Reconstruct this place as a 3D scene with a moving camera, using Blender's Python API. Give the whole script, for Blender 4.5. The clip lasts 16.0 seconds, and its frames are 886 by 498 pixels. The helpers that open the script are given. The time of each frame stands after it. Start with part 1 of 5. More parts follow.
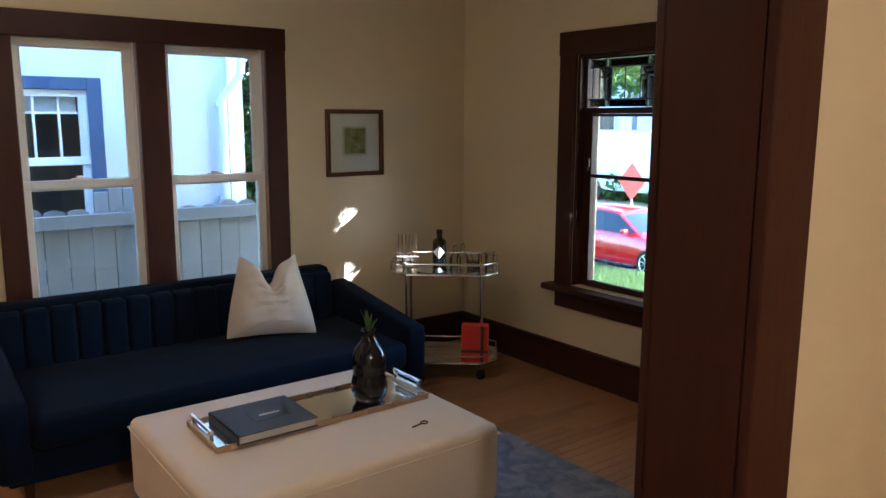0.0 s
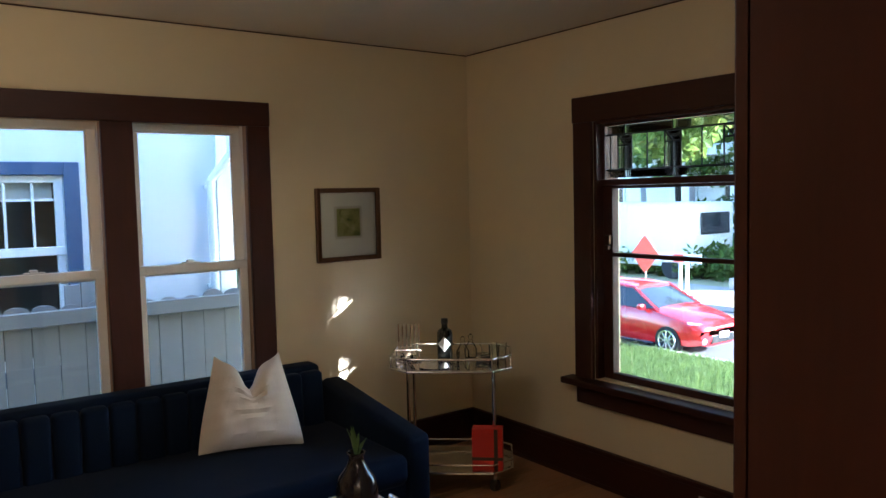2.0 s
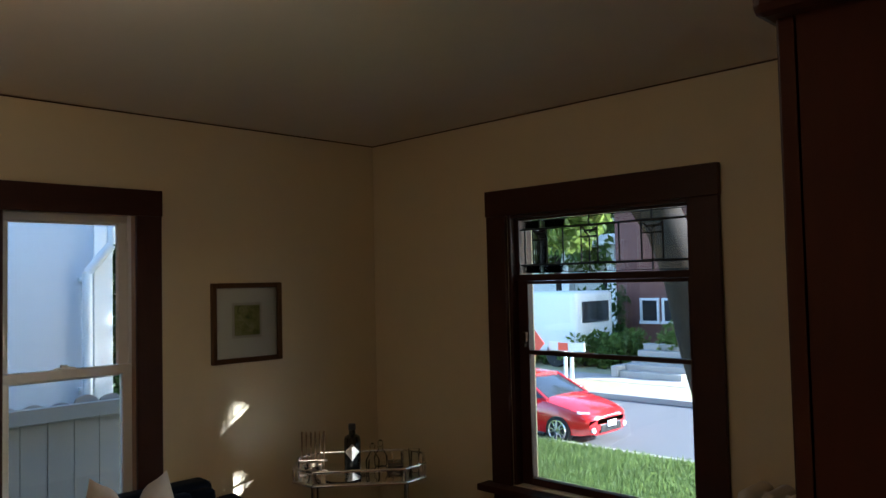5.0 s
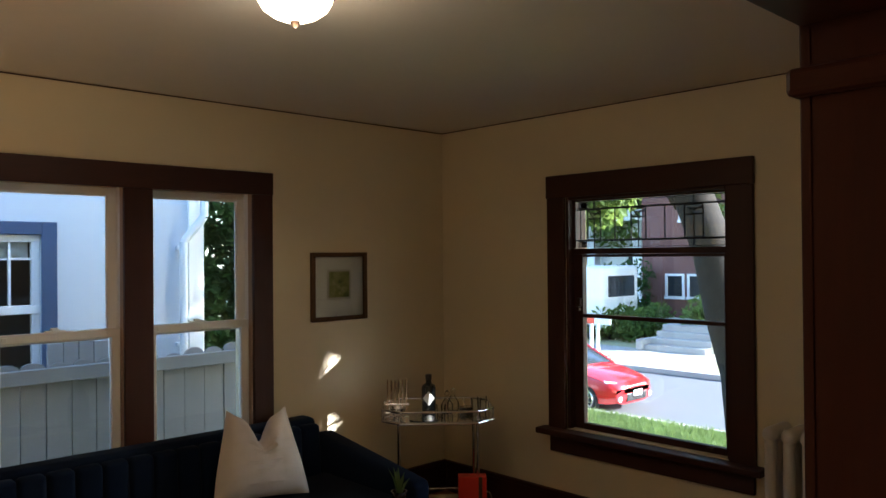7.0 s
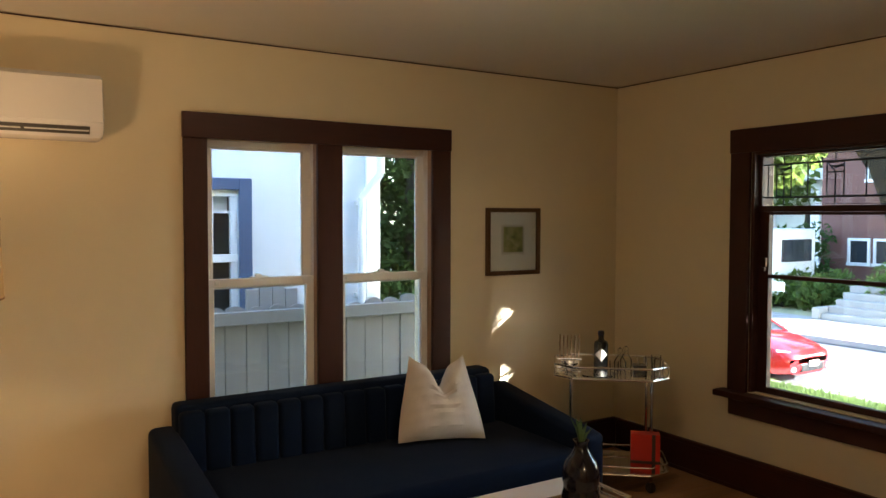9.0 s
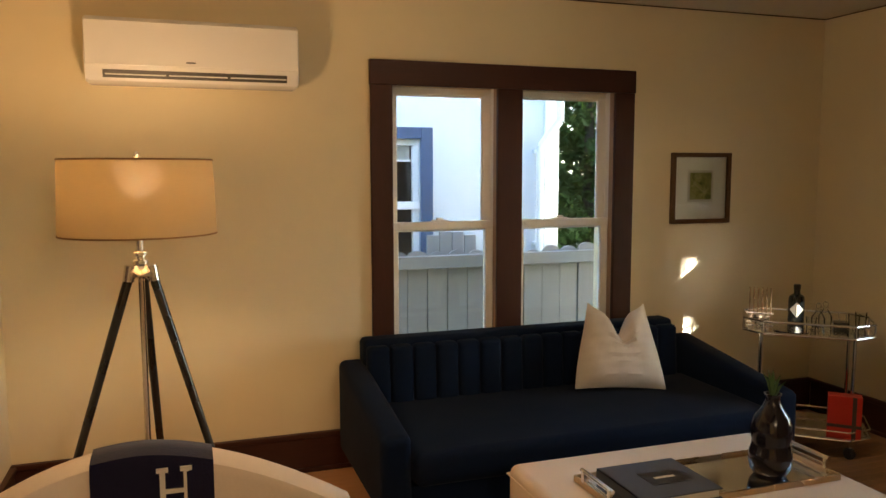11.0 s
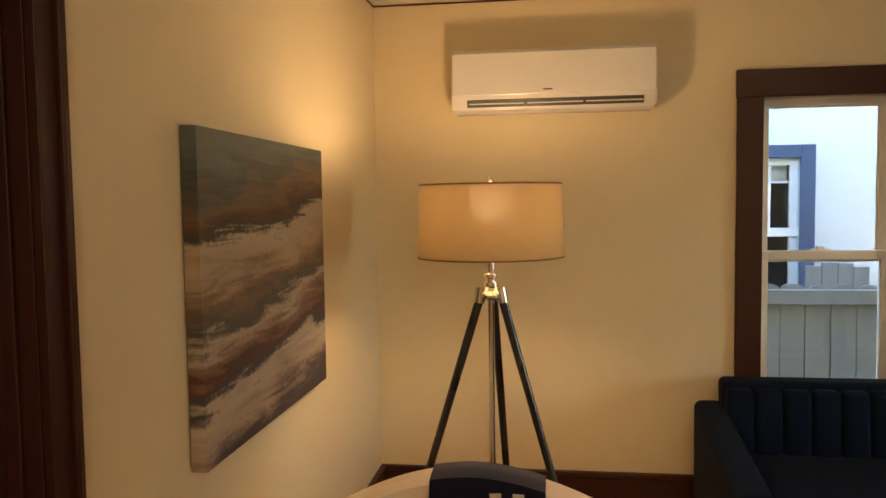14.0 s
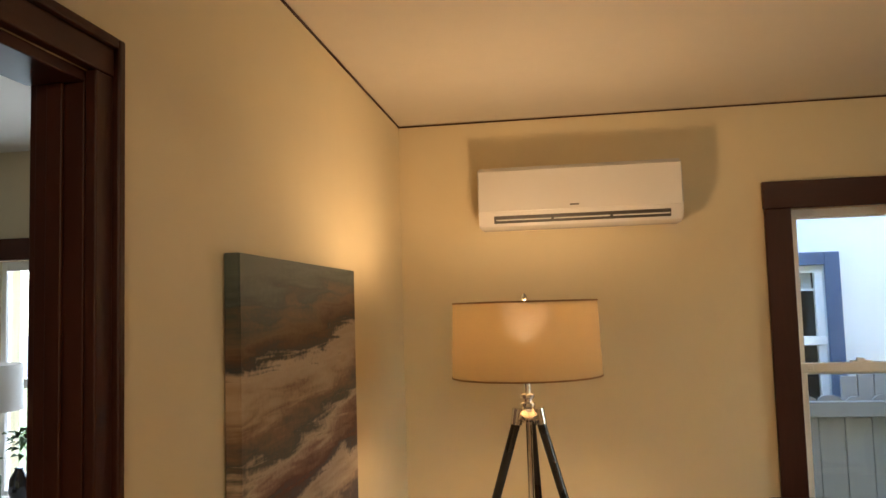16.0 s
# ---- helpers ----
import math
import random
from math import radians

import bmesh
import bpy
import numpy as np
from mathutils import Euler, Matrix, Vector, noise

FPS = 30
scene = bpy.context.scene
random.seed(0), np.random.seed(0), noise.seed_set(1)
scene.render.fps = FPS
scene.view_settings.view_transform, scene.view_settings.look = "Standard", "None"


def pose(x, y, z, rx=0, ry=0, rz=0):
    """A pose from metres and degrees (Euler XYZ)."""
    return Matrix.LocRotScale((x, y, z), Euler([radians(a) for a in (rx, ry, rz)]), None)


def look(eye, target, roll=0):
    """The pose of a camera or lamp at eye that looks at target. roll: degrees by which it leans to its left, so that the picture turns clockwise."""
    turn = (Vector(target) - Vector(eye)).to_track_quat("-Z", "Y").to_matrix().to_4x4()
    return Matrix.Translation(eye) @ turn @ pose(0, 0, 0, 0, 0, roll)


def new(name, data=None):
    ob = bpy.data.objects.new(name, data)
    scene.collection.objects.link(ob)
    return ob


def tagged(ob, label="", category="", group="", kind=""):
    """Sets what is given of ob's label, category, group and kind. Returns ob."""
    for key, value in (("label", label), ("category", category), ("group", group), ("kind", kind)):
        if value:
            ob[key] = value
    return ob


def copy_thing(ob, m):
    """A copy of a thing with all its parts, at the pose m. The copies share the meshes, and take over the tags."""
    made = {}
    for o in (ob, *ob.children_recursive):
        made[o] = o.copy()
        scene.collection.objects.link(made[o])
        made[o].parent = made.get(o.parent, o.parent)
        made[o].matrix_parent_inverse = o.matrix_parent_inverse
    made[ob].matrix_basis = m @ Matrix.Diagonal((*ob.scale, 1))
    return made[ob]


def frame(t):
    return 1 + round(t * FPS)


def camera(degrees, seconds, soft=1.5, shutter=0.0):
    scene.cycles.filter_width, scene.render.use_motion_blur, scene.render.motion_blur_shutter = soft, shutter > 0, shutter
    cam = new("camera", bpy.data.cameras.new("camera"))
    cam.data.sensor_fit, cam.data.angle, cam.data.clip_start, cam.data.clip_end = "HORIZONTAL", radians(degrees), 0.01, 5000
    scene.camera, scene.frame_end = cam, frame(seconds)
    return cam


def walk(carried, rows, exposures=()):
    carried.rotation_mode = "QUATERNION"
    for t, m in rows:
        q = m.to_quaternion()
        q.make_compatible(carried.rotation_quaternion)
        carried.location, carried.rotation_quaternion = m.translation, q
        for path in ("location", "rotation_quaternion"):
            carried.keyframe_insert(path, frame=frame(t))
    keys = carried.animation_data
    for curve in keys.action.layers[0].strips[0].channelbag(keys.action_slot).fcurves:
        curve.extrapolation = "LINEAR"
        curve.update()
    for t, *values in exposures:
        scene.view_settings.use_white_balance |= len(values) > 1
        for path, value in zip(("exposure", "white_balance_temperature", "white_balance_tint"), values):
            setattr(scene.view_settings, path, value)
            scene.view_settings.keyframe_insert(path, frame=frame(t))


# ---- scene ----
cam = camera(60.0, 16.0)
PATH = [
    (0, (-0.068, 0.081, 1.563), (1.121, 1.654, 1.229), 0.2),
    (0.5, (0.02, 0.163, 1.555), (1.203, 1.744, 1.237), -0.2),
    (1, (0.112, 0.253, 1.545), (1.303, 1.833, 1.259), -0.5),
    (1.5, (0.178, 0.34, 1.559), (1.393, 1.916, 1.358), -1.0),
    (2, (0.271, 0.467, 1.561), (1.452, 2.075, 1.424), -1.3),
    (2.5, (0.372, 0.573, 1.574), (1.561, 2.179, 1.482), -1.5),
    (3, (0.434, 0.654, 1.58), (1.625, 2.26, 1.531), -1.7),
    (3.5, (0.393, 0.679, 1.597), (1.649, 2.236, 1.592), -1.0),
    (4, (0.398, 0.753, 1.6), (1.792, 2.185, 1.675), -1.5),
    (6.5, (-0.164, 0.53, 1.601), (1.26, 1.932, 1.686), -1.2),
    (7, (-0.335, 0.461, 1.596), (1.04, 1.913, 1.613), -0.5),
    (7.5, (-0.393, 0.469, 1.579), (0.895, 1.999, 1.565), -0.1),
    (8, (-0.45, 0.464, 1.569), (0.702, 2.098, 1.527), -0.3),
    (8.5, (-0.455, 0.484, 1.572), (0.639, 2.157, 1.508), -0.2),
    (11, (-0.474, 0.5, 1.518), (0.169, 2.384, 1.315), -0.1),
    (11.5, (-0.465, 0.536, 1.503), (-0.044, 2.481, 1.299), -1.2),
    (12, (-0.4, 0.593, 1.485), (-0.165, 2.571, 1.297), -1.9),
    (12.5, (-0.369, 0.608, 1.483), (-0.225, 2.593, 1.294), -2.0),
    (13, (-0.384, 0.629, 1.505), (-0.384, 2.621, 1.335), -2.0),
    (13.5, (-0.392, 0.632, 1.505), (-0.513, 2.624, 1.374), -1.2),
    (14, (-0.396, 0.635, 1.504), (-0.677, 2.611, 1.377), -0.8),
    (14.5, (-0.422, 0.643, 1.499), (-0.768, 2.609, 1.376), -0.6),
    (15, (-0.47, 0.668, 1.519), (-0.872, 2.627, 1.477), -1.3),
    (15.5, (-0.487, 0.673, 1.536), (-0.855, 2.638, 1.598), -1.5),
    (16, (-0.487, 0.661, 1.544), (-0.785, 2.632, 1.698), -1.7),
]
EXPOSURES = [(0.0, 3.6, 4600, 10), (1.2, 3.6, 4750, 10), (2.0, 3.32, 4850, 10), (3.0, 2.8, 4950, 10), (4.2, 2.25, 5050, 10), (6.3, 2.63, 5200, 10), (7.0, 2.77, 5300, 10), (8.0, 2.95, 5450, 10), (8.7, 3.3, 5650, 10), (10.8, 3.58, 5980, 10), (13.5, 3.55, 6080, 10), (16.0, 3.5, 5880, 10)]
walk(cam, [(t, look(eye, target, roll)) for t, eye, target, roll in PATH], EXPOSURES)

# ---- world, sun, lamps ----
SUN_WAY = Vector((0.52, -0.74, 0.38)).normalized()  # towards the sun
w = bpy.data.worlds.new("sky")
scene.world = w
w.use_nodes = True
sky = w.node_tree.nodes.new("ShaderNodeTexSky")
sky.sky_type = "NISHITA"
sky.sun_disc = False
sky.sun_elevation = math.asin(SUN_WAY.z)
sky.sun_rotation = math.atan2(SUN_WAY.x, SUN_WAY.y)
w.node_tree.links.new(sky.outputs[0], w.node_tree.nodes["Background"].inputs[0])
w.node_tree.nodes["Background"].inputs[1].default_value = 0.15

sun = new("sun", bpy.data.lights.new("sun", "SUN"))
sun.data.energy, sun.data.angle, sun.data.color = 5.0, radians(0.5), (1.0, 0.93, 0.82)
sun.matrix_world = look((20, -25, 20), Vector((20, -25, 20)) - SUN_WAY)


def bulb_light(name, place, watts, color, radius):
    ob = new(name, bpy.data.lights.new(name, "POINT"))
    ob.data.energy, ob.data.color, ob.data.shadow_soft_size = watts, color, radius
    ob.location = place
    return ob


# daylight in the opening of the next room's window
sky_lamp = new("window_daylight", bpy.data.lights.new("window_daylight", "AREA"))
sky_lamp.data.shape, sky_lamp.data.size, sky_lamp.data.size_y = "RECTANGLE", 0.96, 1.26
sky_lamp.data.energy, sky_lamp.data.color = 2.6, (0.86, 0.93, 1.0)
sky_lamp.matrix_world = look((-2.87, 4.44, 1.23), (-2.87, 2.0, 1.23))
WARM = (1.0, 0.60, 0.29)
bulb_light("floor_lamp_bulb_light", (-0.616, 3.408, 1.508), 1.5, WARM, 0.085)
bulb_light("ceiling_light_bulb", (0.94, 2.45, 2.27), 0.8, (1.0, 0.74, 0.46), 0.06)
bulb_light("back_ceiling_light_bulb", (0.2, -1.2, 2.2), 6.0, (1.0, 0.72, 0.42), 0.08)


# ---- materials ----
def mat(name, color, rough=0.5, metal=0.0, var=0.15, scale=6.0, fine=60.0, bump=0.1, stretch=(1, 1, 1), sheen=0.0, coat=0.0, spec=0.5, island=0.0, tint=None):
    m = bpy.data.materials.new(name)
    m.use_nodes = True
    nt = m.node_tree
    p = nt.nodes["Principled BSDF"]
    tc = nt.nodes.new("ShaderNodeTexCoord")
    mp = nt.nodes.new("ShaderNodeMapping")
    mp.inputs["Scale"].default_value = stretch
    nt.links.new(tc.outputs["Object"], mp.inputs[0])
    big = nt.nodes.new("ShaderNodeTexNoise")
    big.inputs["Scale"].default_value, big.inputs["Detail"].default_value = scale, 5
    small = nt.nodes.new("ShaderNodeTexNoise")
    small.inputs["Scale"].default_value, small.inputs["Detail"].default_value = fine, 4
    for n in (big, small):
        nt.links.new(mp.outputs[0], n.inputs["Vector"])
    mix = nt.nodes.new("ShaderNodeMix")
    mix.data_type = "RGBA"
    dark = tint or tuple(c * (1 - var) for c in color)
    light = tuple(min(1, c * (1 + var * 0.6)) for c in color)
    mix.inputs["A"].default_value, mix.inputs["B"].default_value = (*dark, 1), (*light, 1)
    add = nt.nodes.new("ShaderNodeMath")
    add.operation = "MULTIPLY_ADD"
    add.inputs[1].default_value = 0.45
    nt.links.new(small.outputs["Fac"], add.inputs[0])
    half = nt.nodes.new("ShaderNodeMath")
    half.operation = "MULTIPLY"
    half.inputs[1].default_value = 0.6
    nt.links.new(big.outputs["Fac"], half.inputs[0])
    nt.links.new(half.outputs[0], add.inputs[2])
    last = add
    if island:
        info = nt.nodes.new("ShaderNodeObjectInfo")
        shift = nt.nodes.new("ShaderNodeMath")
        shift.operation = "MULTIPLY_ADD"
        shift.inputs[1].default_value = island
        nt.links.new(info.outputs["Random"], shift.inputs[0])
        nt.links.new(add.outputs[0], shift.inputs[2])
        last = shift
    nt.links.new(last.outputs[0], mix.inputs["Factor"])
    nt.links.new(mix.outputs["Result"], p.inputs["Base Color"])
    rr = nt.nodes.new("ShaderNodeMath")
    rr.operation = "MULTIPLY_ADD"
    rr.inputs[1].default_value, rr.inputs[2].default_value = 0.25, rough - 0.12
    nt.links.new(big.outputs["Fac"], rr.inputs[0])
    nt.links.new(rr.outputs[0], p.inputs["Roughness"])
    p.inputs["Metallic"].default_value = metal
    p.inputs["Specular IOR Level"].default_value = spec
    p.inputs["Sheen Weight"].default_value = sheen
    p.inputs["Coat Weight"].default_value = coat
    if bump:
        b = nt.nodes.new("ShaderNodeBump")
        b.inputs["Strength"].default_value, b.inputs["Distance"].default_value = bump, 0.004
        nt.links.new(add.outputs[0], b.inputs["Height"])
        nt.links.new(b.outputs[0], p.inputs["Normal"])
    return m


def glass_mat(name, tint=(1, 1, 1), ior=1.45):
    """A thin pane: clear, with Fresnel gloss."""
    m = bpy.data.materials.new(name)
    m.use_nodes = True
    nt = m.node_tree
    nt.nodes.remove(nt.nodes["Principled BSDF"])
    clear, gloss, mix, fr = (nt.nodes.new("ShaderNode" + k) for k in ("BsdfTransparent", "BsdfGlossy", "MixShader", "Fresnel"))
    clear.inputs[0].default_value = (*tint, 1)
    gloss.inputs["Roughness"].default_value = 0.02
    fr.inputs[0].default_value = ior
    nt.links.new(fr.outputs[0], mix.inputs[0])
    nt.links.new(clear.outputs[0], mix.inputs[1])
    nt.links.new(gloss.outputs[0], mix.inputs[2])
    nt.links.new(mix.outputs[0], nt.nodes["Material Output"].inputs[0])
    return m


def glow_mat(name, color, strength):
    m = bpy.data.materials.new(name)
    m.use_nodes = True
    p = m.node_tree.nodes["Principled BSDF"]
    p.inputs["Base Color"].default_value = (0.9, 0.85, 0.75, 1)
    p.inputs["Emission Color"].default_value = (*color, 1)
    p.inputs["Emission Strength"].default_value = strength
    return m


def shade_mat(name, color, through_color):
    """Woven lampshade cloth: part reflects, part lets light through."""
    m = bpy.data.materials.new(name)
    m.use_nodes = True
    nt = m.node_tree
    nt.nodes.remove(nt.nodes["Principled BSDF"])
    d, tr, mix = (nt.nodes.new("ShaderNode" + k) for k in ("BsdfDiffuse", "BsdfTranslucent", "MixShader"))
    tc = nt.nodes.new("ShaderNodeTexCoord")
    wv = nt.nodes.new("ShaderNodeTexNoise")
    mp = nt.nodes.new("ShaderNodeMapping")
    mp.inputs["Scale"].default_value = (6, 6, 60)
    wv.inputs["Scale"].default_value = 8
    wv.inputs["Detail"].default_value = 6
    nt.links.new(tc.outputs["Object"], mp.inputs[0])
    nt.links.new(mp.outputs[0], wv.inputs["Vector"])
    cm = nt.nodes.new("ShaderNodeMix")
    cm.data_type = "RGBA"
    cm.inputs["A"].default_value = (*[c * 0.8 for c in through_color], 1)
    cm.inputs["B"].default_value = (*through_color, 1)
    nt.links.new(wv.outputs["Fac"], cm.inputs["Factor"])
    d.inputs[0].default_value = (*color, 1)
    nt.links.new(cm.outputs["Result"], tr.inputs[0])
    mix.inputs[0].default_value = 0.31
    nt.links.new(d.outputs[0], mix.inputs[1])
    nt.links.new(tr.outputs[0], mix.inputs[2])
    weave, gaps = nt.nodes.new("ShaderNodeMixShader"), nt.nodes.new("ShaderNodeBsdfRefraction")
    gaps.inputs["IOR"].default_value, gaps.inputs["Roughness"].default_value = 1.12, 0.5
    weave.inputs[0].default_value = 0.05
    nt.links.new(mix.outputs[0], weave.inputs[1])
    nt.links.new(gaps.outputs[0], weave.inputs[2])
    nt.links.new(weave.outputs[0], nt.nodes["Material Output"].inputs[0])
    return m


def ramp_mat(name, stops, scale, stretch, rough=0.7, bump=0.2, distort=1.0, turn=(0, 0, 0), grain=0.6):
    """Layered colours along a stretched noise."""
    m = bpy.data.materials.new(name)
    m.use_nodes = True
    nt = m.node_tree
    p = nt.nodes["Principled BSDF"]
    tc, mp, n, r = (nt.nodes.new("ShaderNode" + k) for k in ("TexCoord", "Mapping", "TexNoise", "ValToRGB"))
    mp.inputs["Scale"].default_value = stretch
    mp.inputs["Rotation"].default_value = [radians(a) for a in turn]
    n.inputs["Scale"].default_value, n.inputs["Detail"].default_value, n.inputs["Distortion"].default_value, n.inputs["Roughness"].default_value = scale, 10, distort, grain
    nt.links.new(tc.outputs["Object"], mp.inputs[0])
    nt.links.new(mp.outputs[0], n.inputs["Vector"])
    nt.links.new(n.outputs["Fac"], r.inputs[0])
    while len(r.color_ramp.elements) < len(stops):
        r.color_ramp.elements.new(0.5)
    for e, (at, c) in zip(r.color_ramp.elements, stops):
        e.position, e.color = at, (*c, 1)
    nt.links.new(r.outputs[0], p.inputs["Base Color"])
    p.inputs["Roughness"].default_value = rough
    b = nt.nodes.new("ShaderNodeBump")
    b.inputs["Strength"].default_value, b.inputs["Distance"].default_value = bump, 0.004
    nt.links.new(n.outputs["Fac"], b.inputs["Height"])
    nt.links.new(b.outputs[0], p.inputs["Normal"])
    return m


def leaf_mat(name, color, through_color):
    """Leaf: matt surface that lets some light through, varied from clump to clump and leaf to leaf."""
    m = bpy.data.materials.new(name)
    m.use_nodes = True
    nt = m.node_tree
    p = nt.nodes["Principled BSDF"]
    p.inputs["Roughness"].default_value = 0.6
    p.inputs["Specular IOR Level"].default_value = 0.25
    tc, n, geo, add = (nt.nodes.new("ShaderNode" + k) for k in ("TexCoord", "TexNoise", "NewGeometry", "Math"))
    n.inputs["Scale"].default_value = 1.3
    nt.links.new(tc.outputs["Object"], n.inputs["Vector"])
    add.operation = "MULTIPLY_ADD"
    add.inputs[1].default_value = 0.5
    nt.links.new(geo.outputs["Random Per Island"], add.inputs[0])
    nt.links.new(n.outputs["Fac"], add.inputs[2])
    tr, mix = nt.nodes.new("ShaderNodeBsdfTranslucent"), nt.nodes.new("ShaderNodeMixShader")
    for base, socket in ((color, p.inputs["Base Color"]), (through_color, tr.inputs["Color"])):
        cm = nt.nodes.new("ShaderNodeMix")
        cm.data_type = "RGBA"
        cm.inputs["A"].default_value = (*[c * 0.45 for c in base], 1)
        cm.inputs["B"].default_value = (*[c * 1.25 for c in base], 1)
        nt.links.new(add.outputs[0], cm.inputs["Factor"])
        nt.links.new(cm.outputs["Result"], socket)
    mix.inputs[0].default_value = 0.5
    nt.links.new(p.outputs[0], mix.inputs[1])
    nt.links.new(tr.outputs[0], mix.inputs[2])
    nt.links.new(mix.outputs[0], nt.nodes["Material Output"].inputs[0])
    return m


def seascape_mat(name, middle, top, height):
    """Loose bands of oil paint across a canvas on a wall along y, rising a little to one side and broken by brush strokes."""
    m = bpy.data.materials.new(name)
    m.use_nodes = True
    nt = m.node_tree
    p = nt.nodes["Principled BSDF"]

    def node(kind, **values):
        n = nt.nodes.new("ShaderNode" + kind)
        for key, v in values.items():
            n.inputs[key].default_value = v
        return n

    def sums(a, b, c):
        """a * b + c, with numbers or sockets."""
        n = nt.nodes.new("ShaderNodeMath")
        n.operation = "MULTIPLY_ADD"
        for k, v in enumerate((a, b, c)):
            if isinstance(v, (int, float)):
                n.inputs[k].default_value = v
            else:
                nt.links.new(v, n.inputs[k])
        return n.outputs[0]

    tc, sep = node("TexCoord"), node("SeparateXYZ")
    nt.links.new(tc.outputs["Object"], sep.inputs[0])

    def strokes(stretch, scale, detail, distortion):
        mp, n = node("Mapping"), node("TexNoise")
        mp.inputs["Scale"].default_value, mp.inputs["Rotation"].default_value = stretch, (radians(9), 0, 0)
        n.inputs["Scale"].default_value, n.inputs["Detail"].default_value, n.inputs["Distortion"].default_value = scale, detail, distortion
        nt.links.new(tc.outputs["Object"], mp.inputs[0])
        nt.links.new(mp.outputs[0], n.inputs["Vector"])
        return n.outputs["Fac"]

    broad, brush, dabs = strokes((1, 1.0, 2.6), 2.4, 2, 0.2), strokes((1, 1.0, 8.0), 4.0, 8, 0.9), strokes((1, 2.0, 2.6), 26.0, 5, 0.3)
    band = sums(sep.outputs["Z"], -1.0 / height, top / height - 0.5 * 0.24 - 0.5 * 0.22 - 0.5 * 0.07)
    band = sums(sep.outputs["Y"], 0.14, sums(broad, 0.24, band))
    band = sums(brush, 0.22, sums(dabs, 0.07, sums(band, 1.0, -0.14 * middle)))
    ramp = node("ValToRGB")
    nt.links.new(band, ramp.inputs[0])
    stops = [(0.0, (0.10, 0.13, 0.12)), (0.10, (0.045, 0.062, 0.058)), (0.18, (0.15, 0.10, 0.06)), (0.24, (0.09, 0.045, 0.025)), (0.29, (0.028, 0.036, 0.042)), (0.33, (0.44, 0.35, 0.26)), (0.41, (0.36, 0.27, 0.18)),
             (0.47, (0.18, 0.11, 0.07)), (0.54, (0.055, 0.06, 0.058)), (0.59, (0.45, 0.36, 0.27)), (0.65, (0.22, 0.135, 0.10)), (0.71, (0.09, 0.028, 0.024)), (0.76, (0.045, 0.05, 0.07)), (0.80, (0.47, 0.39, 0.31)), (0.88, (0.35, 0.27, 0.20)), (0.95, (0.07, 0.05, 0.06)), (1.0, (0.035, 0.03, 0.045))]
    while len(ramp.color_ramp.elements) < len(stops):
        ramp.color_ramp.elements.new(0.5)
    for e, (at, c) in zip(ramp.color_ramp.elements, stops):
        e.position, e.color = at, (*c, 1)
    nt.links.new(ramp.outputs[0], p.inputs["Base Color"])
    p.inputs["Roughness"].default_value = 0.55
    b = node("Bump", Strength=0.5, Distance=0.003)
    nt.links.new(brush, b.inputs["Height"])
    nt.links.new(b.outputs[0], p.inputs["Normal"])
    return m


PLASTER = mat("cream_wall_paint", (0.70, 0.60, 0.39), 0.62, var=0.06, scale=1.2, fine=9, bump=0.35)
CEILING = mat("ceiling_paint", (0.66, 0.61, 0.52), 0.8, var=0.06, scale=1.5, fine=14, bump=0.4)
WOOD = mat("dark_stained_oak", (0.046, 0.012, 0.006), 0.46, spec=0.3, var=0.55, scale=3, fine=22, bump=0.25, stretch=(3, 3, 0.35))
WOOD_H = mat("dark_stained_oak_across", (0.046, 0.012, 0.006), 0.46, spec=0.3, var=0.55, scale=3, fine=22, bump=0.25, stretch=(0.4, 0.4, 4))
OAK = mat("oak_floor", (0.36, 0.19, 0.085), 0.33, var=0.4, scale=2.2, fine=18, bump=0.15, stretch=(0.5, 6, 6), coat=0.2, island=0.5)
VINYL = mat("white_sash_paint", (0.78, 0.77, 0.74), 0.4, var=0.05, bump=0.05)
PALE_WOOD = mat("worn_jamb_liner", (0.36, 0.24, 0.16), 0.5, var=0.25, scale=4, fine=30, stretch=(3, 3, 0.4))
GLASS = glass_mat("window_glass", (0.97, 0.985, 0.98))
LEAD = mat("lead_came", (0.045, 0.045, 0.045), 0.5, metal=0.6, bump=0.2)
BEVEL = glass_mat("bevelled_glass", (0.94, 0.95, 0.94), 1.7)
VELVET = mat("navy_velvet", (0.0026, 0.0075, 0.022), 0.85, var=0.5, scale=5, fine=120, bump=0.25, sheen=0.02, spec=0.1)
LINEN = mat("ivory_linen", (0.58, 0.52, 0.46), 0.9, var=0.12, scale=5, fine=180, bump=0.4, sheen=0.2, spec=0.2)
LEATHER = mat("cream_leather", (0.74, 0.62, 0.50), 0.5, var=0.1, scale=4, fine=90, bump=0.25)
CHROME = mat("polished_chrome", (0.75, 0.75, 0.75), 0.16, metal=1.0, var=0.1, bump=0.0)
BRASSY = mat("warm_metal", (0.55, 0.40, 0.24), 0.28, metal=1.0, var=0.15, bump=0.05)
BLACK = mat("black_lacquer", (0.012, 0.011, 0.011), 0.28, var=0.3, bump=0.05, coat=0.4)
GLOSS_BLACK = mat("black_glazed_ceramic", (0.008, 0.006, 0.010), 0.2, var=0.2, bump=0.0, coat=0.3, spec=0.35)
MIRROR = mat("mirror_glass", (0.86, 0.86, 0.84), 0.13, metal=1.0, var=0.03, bump=0.0)
CLEAR = glass_mat("drinking_glass", (0.97, 0.985, 0.98), 1.22)
